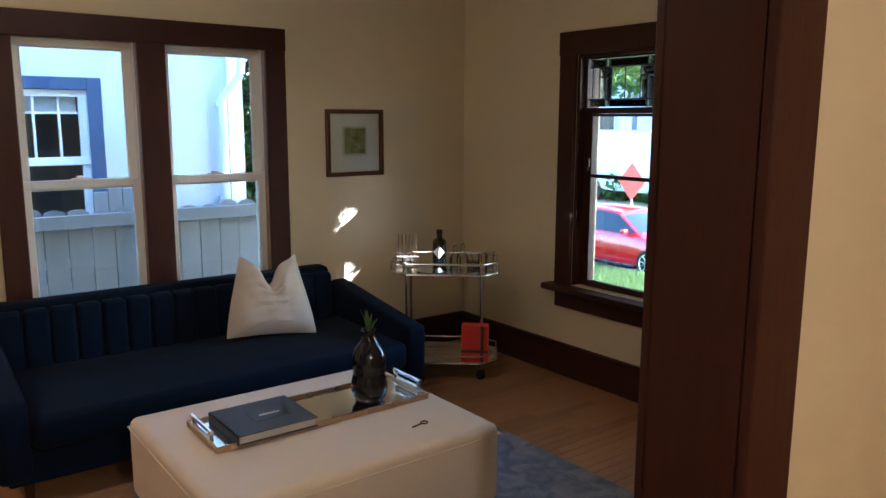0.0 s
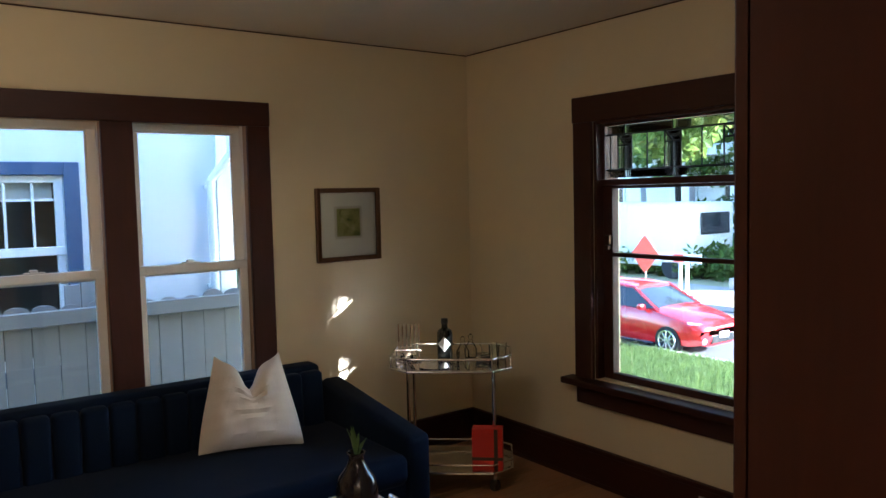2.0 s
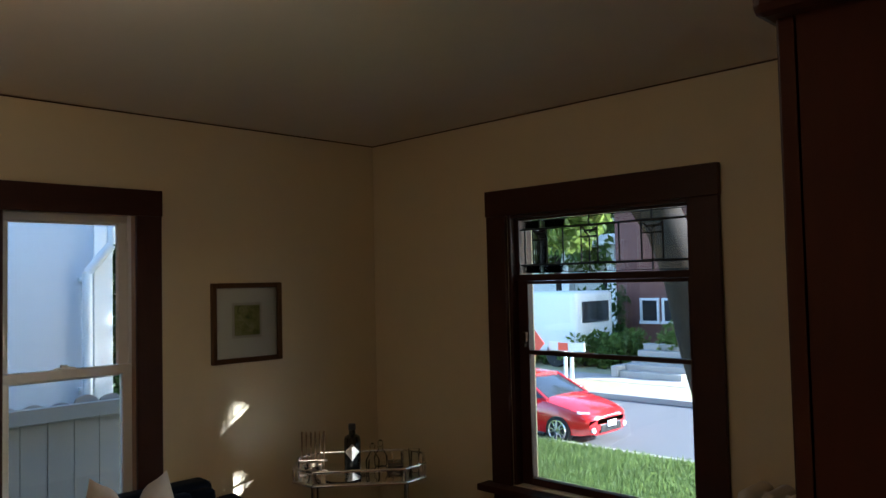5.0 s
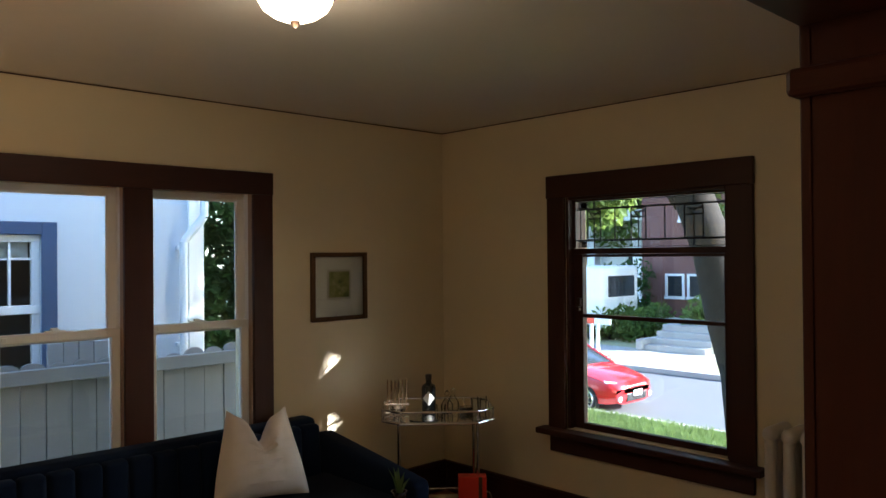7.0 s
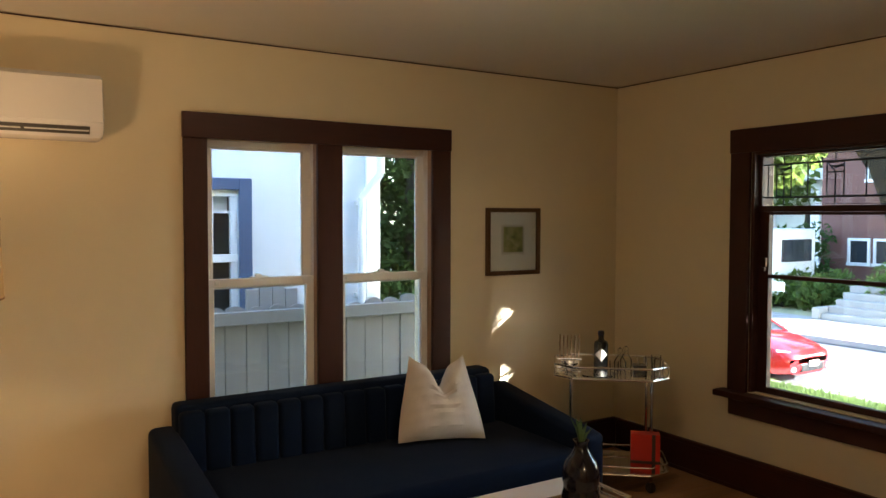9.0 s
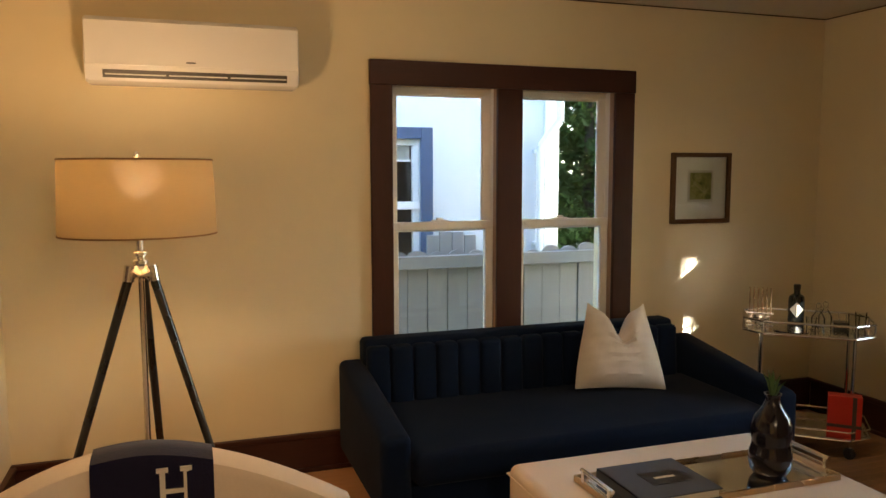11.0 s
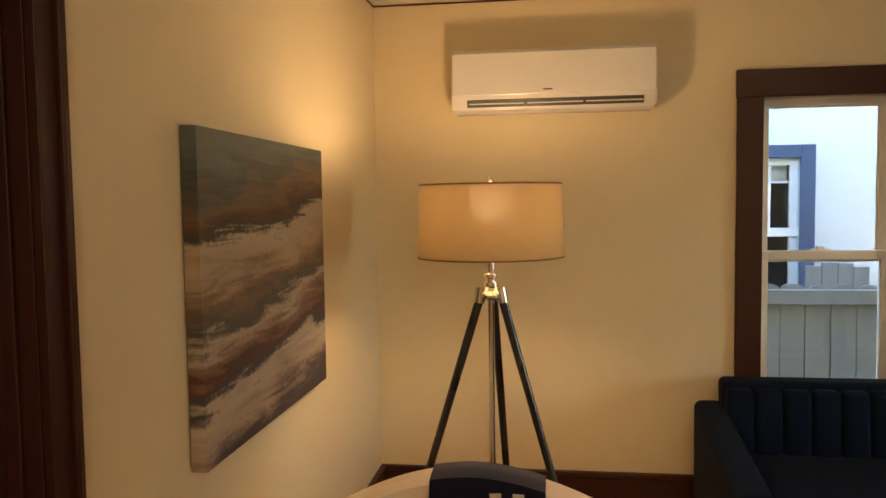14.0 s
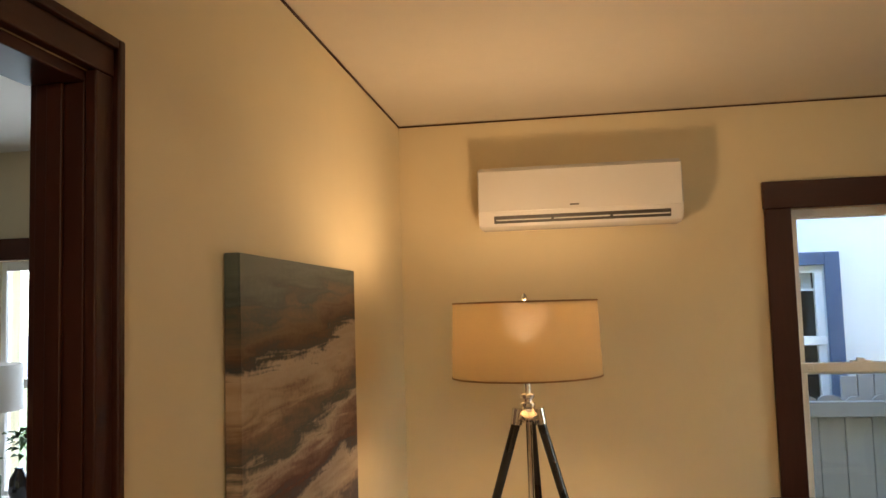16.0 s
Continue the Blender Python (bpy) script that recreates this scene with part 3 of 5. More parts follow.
part("stop", boxes(((XW - WT + 0.02, WD1 - 0.020, 0), (XW - 0.035, WD1 - 0.012, WDZ - 0.02)), bevel=0.003), WOOD, dw)
part("jamb", boxes(((XW - WT - 0.02, WD0, WDZ - 0.02), (XW - 0.001, WD1 - 0.012, WDZ)), bevel=0.002), WOOD_H, dw)
part("casing", boxes(((XW - WT - 0.02, WD1 - 0.004, 0), (XW - WT, WD1 + 0.095, WDZ + 0.048)), bevel=0.003), WOOD, dw)
part("casing", boxes(((XW, WD0 - 0.1, 0), (XW + 0.02, WD0 + 0.012, WDZ)), bevel=0.003), WOOD, dw)

# ---- the west room, seen through the doorway ----
RX0, RX1 = -4.9, XW - WT
structure("wall_west_room", boxes(((RX0 - 0.2, -1.2, -0.3), (RX0, YN + 0.2, H + 0.05)), ((RX0, -1.4, -0.3), (RX1, -1.2, H + 0.05)),
    ((RX0, YN, -0.3), (-3.43, YN + 0.2, H + 0.05)), ((-2.36, YN, -0.3), (RX1 - 0.07, YN + 0.2, H + 0.05)), ((-3.43, YN, -0.3), (-2.36, YN + 0.2, 0.6)), ((-3.43, YN, 1.86), (-2.36, YN + 0.2, H + 0.05))), PLASTER, "cream painted plaster walls of the next room")
structure("ceiling_west_room", boxes(((RX0, -1.2, H), (RX1, YN, H + 0.05))), CEILING, "painted plaster ceiling of the next room")
structure("floor_west_room", boxes(((RX0, -1.2, -0.3), (RX1, YN, 0.0))), OAK, "oak floor of the next room")
w3 = tagged(new("window_3"), label="bright white sash window in dark wood casing", kind="structure")
part("casing", boxes(((-3.505, YN - 0.024, 0.6), (-3.428, YN, 1.86)), bevel=0.004), WOOD, w3)
part("casing", boxes(((-2.365, YN - 0.024, 0.6), (-2.24, YN, 1.86)), bevel=0.004), WOOD, w3)
part("head_casing", boxes(((-3.515, YN - 0.028, 1.86), (-2.23, YN, 1.975)), bevel=0.004), WOOD_H, w3)
part("stool", boxes(((-3.55, YN - 0.07, 0.57), (-2.19, YN + 0.02, 0.6)), bevel=0.005), WOOD_H, w3)
s3 = part("sash", boxes(((-3.43, YN + 0.05, 0.6), (-3.40, YN + 0.09, 1.86)), ((-2.41, YN + 0.05, 0.6), (-2.36, YN + 0.09, 1.86)), ((-3.40, YN + 0.05, 1.81), (-2.41, YN + 0.09, 1.86)), ((-3.40, YN + 0.05, 1.19), (-2.41, YN + 0.09, 1.24)),
                        ((-3.40, YN + 0.05, 0.6), (-2.41, YN + 0.09, 0.66)), bevel=0.003), VINYL, w3)
unshadowed(part("pane", boxes(((-3.41, YN + 0.07, 0.62), (-2.40, YN + 0.074, 1.88))), GLASS, s3))


def side_table():
    t = thing("console_table", (-2.9, 3.75, 0), "white painted console table under the window", "table")
    part("tabletop", boxes(((-3.6, 3.45, 0.69), (-2.2, 4.02, 0.72)), bevel=0.006), WHITE_WOOD, t)
    part("apron", boxes(((-3.55, 3.5, 0.6), (-2.25, 3.97, 0.69))), WHITE_WOOD, t)
    for x in (-3.54, -2.31):
        for y in (3.5, 3.92):
            part("leg", boxes(((x, y, 0), (x + 0.05, y + 0.05, 0.6)), bevel=0.004), WHITE_WOOD, t)


def table_lamp():
    c = (-3.03, 3.70, 0.72)
    t = thing("table_lamp", c, "white porcelain urn table lamp with a white drum shade", "lamp")
    part("plinth", boxes(((c[0] - 0.075, c[1] - 0.075, 0.72), (c[0] + 0.075, c[1] + 0.075, 0.748)), bevel=0.004), BRONZE, t, "dark square plinth")
    part("urn", lathe([(0.040, 0.028), (0.042, 0.045), (0.032, 0.055), (0.026, 0.085), (0.030, 0.13), (0.044, 0.19), (0.062, 0.25), (0.070, 0.29), (0.066, 0.325), (0.046, 0.352), (0.028, 0.362), (0.036, 0.372), (0.036, 0.382), (0.022, 0.388), (0.019, 0.41), (0.027, 0.416), (0.012, 0.425)], c, n=36), PORCELAIN, t, smooth=True)
    part("pole", rods(((c[0], c[1], c[2] + 0.42), (c[0], c[1], c[2] + 0.655), 0.006)), BRASSY, t)
    part("shade", lathe([(0.188, 0.435), (0.182, 0.635), (0.179, 0.635), (0.185, 0.435)], c, n=48, caps=False), WHITE_SHADE, t, smooth=True)
    part("finial", lathe([(0.006, 0.635), (0.013, 0.645), (0.008, 0.655), (0.012, 0.665), (0.003, 0.675)], c, n=14), CHROME, t, smooth=True)


def bookend():
    """A glazed figure sitting against an upright panel."""
    x, y, z = -2.90, 3.60, 0.748
    t = thing("bookend", (x, y, z), "moss green glazed ceramic bookend with a seated figure, on books", "bookend")
    part("panel", boxes(((x - 0.005, y + 0.02, z), (x + 0.055, y + 0.04, z + 0.15)), bevel=0.006), FLUE, t)
    part("foot", boxes(((x - 0.04, y - 0.045, z), (x + 0.055, y + 0.04, z + 0.02)), bevel=0.006), FLUE, t)
    bm = bmesh.new()
    for dx, dz, r in ((0.0, 0.042, 0.030), (0.012, 0.030, 0.026), (-0.014, 0.034, 0.025), (0.002, 0.080, 0.025), (-0.004, 0.115, 0.018), (-0.003, 0.134, 0.011)):
        bmesh.ops.create_icosphere(bm, subdivisions=3, radius=r, matrix=Matrix.Translation((x + dx, y - 0.015, z + dz)) @ Matrix.Diagonal((1, 0.8, 1.1, 1)))
    part("figure", bm, FLUE, t, smooth=True)


def bed():
    b = thing("bed", (-3.55, 2.6, 0), "bed with a rumpled grey quilt beside the console table", "bed")
    x0, x1, y0, y1 = -4.75, -2.35, 1.9, 3.38
    part("frame", boxes(((x0, y0 + 0.04, 0.12), (x1 - 0.04, y1 - 0.04, 0.32)), bevel=0.01), WOOD_H, b)
    part("mattress", boxes(((x0, y0 + 0.02, 0.32), (x1 - 0.02, y1 - 0.02, 0.64)), bevel=0.05, seg=4), LINEN, b, smooth=True)
    bm = bmesh.new()
    nx, ny = 48, 34
    grid = []
    for i in range(nx + 1):
        row = []
        for j in range(ny + 1):
            u, v = i / nx, j / ny
            x, y = x0 + (x1 - x0) * u, y0 + (y1 - y0) * v
            edge = min(u, 1 - u, v, 1 - v)
            z = 0.678 + 0.016 * math.sin(7 * x + 3 * y) * math.cos(5 * y - 2 * x) + 0.008 * math.sin(19 * x + 6 * math.sin(4 * y)) - (0.05 if edge <= 0 else 0.012 if edge < 0.03 else 0)
            row.append(bm.verts.new((x, y, z)))
        grid.append(row)
    for i in range(nx):
        for j in range(ny):
            bm.faces.new((grid[i][j], grid[i + 1][j], grid[i + 1][j + 1], grid[i][j + 1]))
    rim = [e for e in bm.edges if e.is_boundary]
    out = bmesh.ops.extrude_edge_only(bm, edges=rim)["geom"]
    for v in out:
        if isinstance(v, bmesh.types.BMVert):
            v.co.z = 0.36
    part("quilt", bm, QUILT, b, smooth=True)
    for x in (x0 + 0.05, x1 - 0.12):
        for y in (y0 + 0.08, y1 - 0.14):
            part("leg", boxes(((x, y, 0), (x + 0.06, y + 0.06, 0.12))), WOOD, b)


def headboard():
    h = thing("headboard", (-3.95, 4.2, 0), "white painted slatted headboard standing against the wall", "headboard")
    part("top_rail", boxes(((-4.45, 4.14, 1.03), (-3.43, 4.19, 1.10)), bevel=0.008), WHITE_WOOD, h)
    part("low_rail", boxes(((-4.45, 4.15, 0.45), (-3.43, 4.185, 0.52)), bevel=0.005), WHITE_WOOD, h)
    for k in range(13):
        x = -4.44 + k * 0.078
        part("slat", boxes(((x, 4.155, 0.52), (x + 0.055, 4.18, 1.03)), bevel=0.003, seg=1), WHITE_WOOD, h)
    for x in (-4.47, -3.43):
        part("post", boxes(((x - 0.01, 4.14, 0), (x + 0.04, 4.19, 1.10)), bevel=0.006), WHITE_WOOD, h)


side_table()
table_lamp()
bookend()
bed()
headboard()
b1 = thing("books", (-2.88, 3.60, 0.72), "two slim books under a green bookend on the console table", "books")
part("book", boxes(((-3.00, 3.52, 0.72), (-2.77, 3.68, 0.734)), bevel=0.002), PAPER, b1)
part("book", boxes(((-2.99, 3.53, 0.734), (-2.78, 3.67, 0.748)), bevel=0.002), BRASSY, b1)
pl = thing("potted_sprig", (-2.99, 3.93, 0.72), "small leafy sprig in a dark vase by the window", "plant")
part("vase", lathe([(0.03, 0), (0.045, 0.04), (0.04, 0.1), (0.018, 0.14), (0.02, 0.15)], (-2.99, 3.93, 0.72), n=18), GLOSS_BLACK, pl, smooth=True)


def blade(bm, p, q, width):
    """A thin bent leaf from p to q."""
    p, q = Vector(p), Vector(q)
    side = (q - p).cross(Vector((0.3, 0.4, 1))).normalized() * width
    up = Vector((0, 0, (q - p).length * 0.18))
    mid = (p + q) / 2 + up
    vs = [bm.verts.new(v) for v in (p, mid - side, mid + side, q)]
    low = [bm.verts.new(v - Vector((0, 0, 0.0015))) for v in (p, mid - side, mid + side, q)]
    for t in (vs, low):
        bm.faces.new((t[0], t[1], t[2]))
        bm.faces.new((t[1], t[3], t[2]))


bm = bmesh.new()
rnd = random.Random(4)
for k in range(40):
    a = rnd.uniform(0, 6.28)
    p = Vector((-2.99 + rnd.uniform(-0.05, 0.05), 3.93 + rnd.uniform(-0.05, 0.05), 0.9 + rnd.uniform(0, 0.12)))
    blade(bm, p, p + Vector((math.cos(a) * 0.07, math.sin(a) * 0.07, rnd.uniform(-0.02, 0.05))), 0.014)
part("leaves", bm, LEAF_GREEN, pl)

# ---- ceiling lights ----


def ceiling_light(c):
    t = thing("ceiling_light", c, "lit frosted glass bowl ceiling light with a bronze rim", "ceiling light", "ceiling lights")
    part("pan", lathe([(0.142, 0), (0.144, -0.03), (0.125, -0.05), (0.125, 0)], c, n=40), BRONZE, t, smooth=True)
    part("bowl", lathe([(0.116, -0.05), (0.113, -0.07), (0.098, -0.095), (0.07, -0.115), (0.04, -0.127), (0.008, -0.13)], c, n=40, caps=False), BOWL_GLOW, t, smooth=True)
    part("finial", lathe([(0.012, -0.125), (0.016, -0.135), (0.010, -0.145), (0.004, -0.15)], c, n=16), BRONZE, t, smooth=True)
    return t


cl = ceiling_light((0.94, 2.45, H))
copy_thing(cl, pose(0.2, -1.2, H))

# ---- sofa and cushion ----


def sofa():
    s = thing("sofa", (1.25, 3.75, 0), "navy blue velvet sofa with channelled back below the window", "sofa")
    x0, x1 = 0.23, 2.27
    part("seat", boxes(((x0 + 0.13, 3.29, 0.26), (x1 - 0.13, 4.05, 0.405)), bevel=0.045, seg=4), VELVET, s, smooth=True)
    part("base", boxes(((x0 + 0.04, 3.34, 0.12), (x1 - 0.04, 4.16, 0.262)), bevel=0.012), VELVET, s)
    # leaning back shell and its channels
    bm = bmesh.new()
    bm_box(bm, (x0 + 0.11, 4.06, 0.22), (x1 - 0.17, 4.19, 0.70), 0.03, 4)
    for v in bm.verts:
        v.co.y += 0.06 * (v.co.z - 0.22) - 0.02
    part("backrest", bm, VELVET, s, smooth=True)
    count, width = 15, (x1 - x0 - 0.30) / 15
    for k in range(count):
        bm = bmesh.new()
        a = x0 + 0.115 + k * width
        bm_box(bm, (a + 0.002, 4.0, 0.38), (a + width - 0.002, 4.075, 0.675), 0.022, 3)
        for v in bm.verts:
            v.co.y += 0.06 * (v.co.z - 0.22) - 0.02
        part("channel", bm, VELVET, s, smooth=True)
    for lo, hi in ((x0, x0 + 0.13), (x1 - 0.13, x1)):
        bm = bmesh.new()
        bm_box(bm, (lo, 3.31, 0.14), (hi, 4.17, 0.60), 0.035, 4)
        for v in bm.verts:
            if v.co.z > 0.35:
                v.co.z -= 0.125 * (4.17 - v.co.y) / 0.86
        part("arm", bm, VELVET, s, smooth=True)
    for x in (x0 + 0.12, x1 - 0.12):
        for y in (3.42, 4.06):
            part("leg", rods(((x, y, 0.125), (x, y, 0), 0.024, 0.014)), WOOD, s)


def cushion():
    """A square scatter cushion, chopped in the middle of its top edge."""
    bm = bmesh.new()
    n = 18
    wid, high = 0.47, 0.40
    top = []
    for side in (1, -1):
        grid = []
        for j in range(n + 1):
            row = []
            for i in range(n + 1):
                u, v = i / n * 2 - 1, j / n * 2 - 1
                pinch = 1 - 0.07 * (1 - u * u) * v * v - 0.05 * (1 - v * v)
                x = u * wid / 2 * (1 + 0.05 * (1 - v * v)) * (1.03 - 0.38 * (v + 1) / 2)
                z = v * high / 2 * (1 - 0.05 * (1 - u * u))
                dip = math.exp(-(u / 0.26) ** 2) * max(0, (v + 0.25) / 1.25) ** 1.5
                z -= 0.115 * dip
                z += 0.045 * max(0, v) ** 3 * abs(u) ** 3
                y = side * 0.085 * ((1 - u ** 4) * (1 - v ** 4)) ** 0.75 * pinch * (1 - 0.55 * dip)
                y += (0.005 * math.sin(9 * u + 4 * v) + 0.010 * math.sin(14 * u * (1.3 - v) + 1.5 * v) * (v + 1) / 2 + 0.006 * math.sin(22 * v + 5 * u * u)) * (1 - u * u) * (1 - v * v * v * v)
                row.append(bm.verts.new((x, y, z)))
            grid.append(row)
        top.append(grid)
        for j in range(n):
            for i in range(n):
                f = (grid[j][i], grid[j][i + 1], grid[j + 1][i + 1], grid[j + 1][i])
                bm.faces.new(f if side < 0 else tuple(reversed(f)))
    bmesh.ops.remove_doubles(bm, verts=bm.verts, dist=0.0004)
    m = Matrix.Translation((1.622, 3.86, 0.604)) @ Euler((radians(-20), radians(3), radians(-10))).to_matrix().to_4x4()
    bmesh.ops.transform(bm, matrix=m, verts=bm.verts)
    ob = solid("throw_pillow", bm, LINEN, True)
    tagged(ob, label="ivory linen throw pillow dented at its top, on the sofa", category="pillow")


sofa()
cushion()

# ---- ottoman and what stands on it ----


def ottoman():
    o = thing("ottoman", (1.20, 2.62, 0), "large cream leather ottoman used as a coffee table", "ottoman")
    part("cushion", boxes(((0.66, 2.16, 0.10), (1.785, 3.075, 0.42)), bevel=0.035, seg=4), LEATHER, o, smooth=True)
    part("seam", boxes(((0.657, 2.157, 0.375), (1.788, 3.078, 0.381)), bevel=0.002, seg=1), LEATHER, o)
    for x in (0.75, 1.64):
        for y in (2.25, 2.97):
            part("leg", rods(((x, y, 0.105), (x, y, 0.012), 0.026, 0.018)), WOOD, o)


def tray():
    t = thing("serving_tray", (1.26, 2.665, 0.42), "mirrored serving tray with chrome handles on the ottoman", "tray")
    x0, x1, y0, y1, z = 0.82, 1.705, 2.54, 2.83, 0.421
    part("mirror_base", boxes(((x0, y0, z), (x1, y1, z + 0.012))), MIRROR, t)
    part("rim", boxes(((x0 - 0.008, y0 - 0.008, z), (x1 + 0.008, y0, z + 0.024)), ((x0 - 0.008, y1, z), (x1 + 0.008, y1 + 0.008, z + 0.024)), ((x0 - 0.008, y0, z), (x0, y1, z + 0.024)), ((x1, y0, z), (x1 + 0.008, y1, z + 0.024)), bevel=0.002, seg=1), BRASSY, t)
    for x in (x0 - 0.004, x1 + 0.004):
        bm = bmesh.new()
        for y in (y0 + 0.06, y1 - 0.06):
            bm_box(bm, (x - 0.008, y - 0.008, z + 0.02), (x + 0.008, y + 0.008, z + 0.065), 0.002, 1)
        bm_rod(bm, (x, y0 + 0.045, z + 0.06), (x, y1 - 0.045, z + 0.06), 0.008)
        bm_rod(bm, (x, y0 + 0.055, z + 0.034), (x, y1 - 0.055, z + 0.034), 0.004)
        part("handle", bm, CHROME, t)


def book():
    b = thing("coffee_table_book", (1.040, 2.660, 0.433), "thick slate-coloured coffee table book with a dark cover photo", "book")
    part("page_block", boxes(((0.895, 2.530, 0.437), (1.188, 2.795, 0.466))), PAPER, b)
    part("cover", boxes(((0.885, 2.520, 0.4335), (1.195, 2.805, 0.437)), ((0.885, 2.520, 0.466), (1.195, 2.805, 0.470)), ((0.885, 2.520, 0.4335), (0.889, 2.805, 0.470))), BOOK_CLOTH, b)
    part("cover_photo", boxes(((0.990, 2.610, 0.470), (1.140, 2.710, 0.4712))), BOOK_DARK, b)
    part("title_bar", boxes(((1.025, 2.653, 0.4712), (1.105, 2.667, 0.472))), LABEL, b)


def vase():
    c = (1.49, 2.635, 0.4335)
    v = thing("vase", c, "glossy black double-bulb ceramic vase with green blades", "vase")
    part("body", lathe([(0.0504, 0), (0.0554, 0.004), (0.0689, 0.025), (0.0748, 0.055), (0.0731, 0.085), (0.0647, 0.112), (0.0647, 0.125), (0.0697, 0.15), (0.0689, 0.18), (0.0588, 0.215), (0.037, 0.245), (0.0252, 0.268), (0.0244, 0.285), (0.0311, 0.297), (0.026, 0.297), (0.0202, 0.28)], c, n=40), GLOSS_BLACK, v, smooth=True)
    r = random.Random(3)
    for k in range(7):
        a = r.uniform(0, 6.28)
        bm = bmesh.new()
        p = Vector(c) + Vector((0, 0, 0.262))
        blade(bm, p, p + Vector((math.cos(a) * r.uniform(0.02, 0.06), math.sin(a) * r.uniform(0.02, 0.06), r.uniform(0.08, 0.14))), 0.006)
        part("leaf", bm, LEAF_GREEN, v)


def key():
    k = thing("key", (1.51, 2.32, 0.42), "small bronze key lying on the ottoman", "key")
    part("shaft", rods(((1.485, 2.32, 0.4245), (1.535, 2.33, 0.4245), 0.003), n=8), BRONZE, k)
    bm = bmesh.new()
    for i in range(12):
        a, b = i / 12 * 6.2832, (i + 1) / 12 * 6.2832
        bm_rod(bm, (1.548 + 0.013 * math.cos(a), 2.333 + 0.013 * math.sin(a), 0.4245), (1.548 + 0.013 * math.cos(b), 2.333 + 0.013 * math.sin(b), 0.4245), 0.0025, n=6)
    part("bow", bm, BRONZE, k)


ottoman()
tray()
book()
vase()
key()
rug = tagged(solid("area_rug", boxes(((0.42, 1.35, 0.0), (2.40, 3.22, 0.012)), bevel=0.004), RUG), label="mottled blue-grey low pile area rug under the ottoman", category="rug")

# ---- armchair with the blanket ----


def chair_top(x):
    return 0.772 - (0.62 * (x + 0.6) ** 2 if x < -0.6 else 0.40 * (x + 0.6) ** 1.6)


def back_face(x, front):
    """The back bends round towards the arms."""
    bend = 0.55 * (x + 0.6) ** 2
    return (2.60 if front else 2.75) - bend


def armchair():
    c = thing("armchair", (-0.6, 2.4, 0), "cream leather armchair with an arched back", "armchair")
    bm = bmesh.new()
    rows = []
    for k in range(25):
        x = -1.13 + k * 1.07 / 24
        zt = chair_top(x)
        f, b = back_face(x, True), back_face(x, False)
        loop = [(f, 0.28), (f, zt - 0.035), (f + 0.012, zt - 0.012), (f + 0.045, zt), (b - 0.04, zt), (b - 0.01, zt - 0.014), (b, zt - 0.04), (b, 0.12), (f, 0.12)]
        rows.append([bm.verts.new((x, y, z)) for y, z in loop])
    for p, q in zip(rows, rows[1:]):
        for i in range(len(p)):
            j = (i + 1) % len(p)
            bm.faces.new((p[i], q[i], q[j], p[j]))
    bm.faces.new(rows[0])
    bm.faces.new(list(reversed(rows[-1])))
    part("backrest", bm, LEATHER, c, smooth=True)
    part("seat", boxes(((-1.02, 1.92, 0.14), (-0.18, 2.60, 0.42)), bevel=0.05, seg=3), LEATHER, c, smooth=True)
    for lo, hi in ((-1.13, -1.02), (-0.18, -0.06)):
        bm = bmesh.new()
        bm_box(bm, (lo, 1.93, 0.12), (hi, 2.5, 0.56), 0.03, 3)
        part("arm", bm, LEATHER, c, smooth=True)
    for x in (-1.06, -0.13):
        for y in (1.99, 2.55):
            part("leg", rods(((x, y, 0.125), (x, y, 0), 0.022, 0.015)), WOOD, c)


def blanket():
    t = thing("throw_blanket", (-0.595, 2.65, 0.79), "navy wool throw blanket with a white letter over the chair back", "blanket")
    x0, x1, gap = -0.72, -0.415, 0.009
    bm = bmesh.new()
    rows = []
    for k in range(13):
        x = x0 + (x1 - x0) * k / 12
        f, b, zt = back_face(x, True), back_face(x, False), chair_top(x)
        wob = 0.003 * math.sin(k * 1.7)
        loop = [(f - gap + wob, 0.45), (f - gap, 0.6 + wob), (f - gap, zt - 0.035), (f + 0.004, zt + 0.002), (f + 0.045, zt + gap), (b - 0.04, zt + gap), (b + gap, zt - 0.03), (b + gap, 0.5),
                (b + 0.001, 0.5), (b + 0.001, zt - 0.038), (b - 0.042, zt + 0.001), (f + 0.045, zt + 0.001), (f - 0.001, zt - 0.036), (f - 0.001, 0.45)]
        rows.append([bm.verts.new((x, y, z)) for y, z in loop])
    for p, q in zip(rows, rows[1:]):
        for i in range(len(p)):
            j = (i + 1) % len(p)
            bm.faces.new((p[i], q[i], q[j], p[j]))
    bm.faces.new(rows[0])
    bm.faces.new(list(reversed(rows[-1])))
    part("cloth", bm, NAVY_WOOL, t, smooth=True)
    yl = back_face(-0.53, True) - gap - 0.004
    hx0, hx1, hz0, hz1, s = -0.56, -0.47, 0.615, 0.735, 0.014
    pieces = [((hx0 + 0.008, hz0), (hx0 + 0.008 + s, hz1)), ((hx1 - 0.008 - s, hz0), (hx1 - 0.008, hz1)), ((hx0 + 0.02, (hz0 + hz1) / 2 - 0.006), (hx1 - 0.02, (hz0 + hz1) / 2 + 0.006))]
    for x in (hx0, hx1 - 0.03):
        pieces += [((x, hz0 - 0.004), (x + 0.03, hz0 + 0.007)), ((x, hz1 - 0.007), (x + 0.03, hz1 + 0.004))]
    part("letter", boxes(*[((a[0], yl - 0.0008 * k, a[1]), (b[0], yl + 0.006, b[1])) for k, (a, b) in enumerate(pieces)]), WHITE_WOOL, t, "white stitched capital H")


armchair()
blanket()

# ---- floor lamp ----


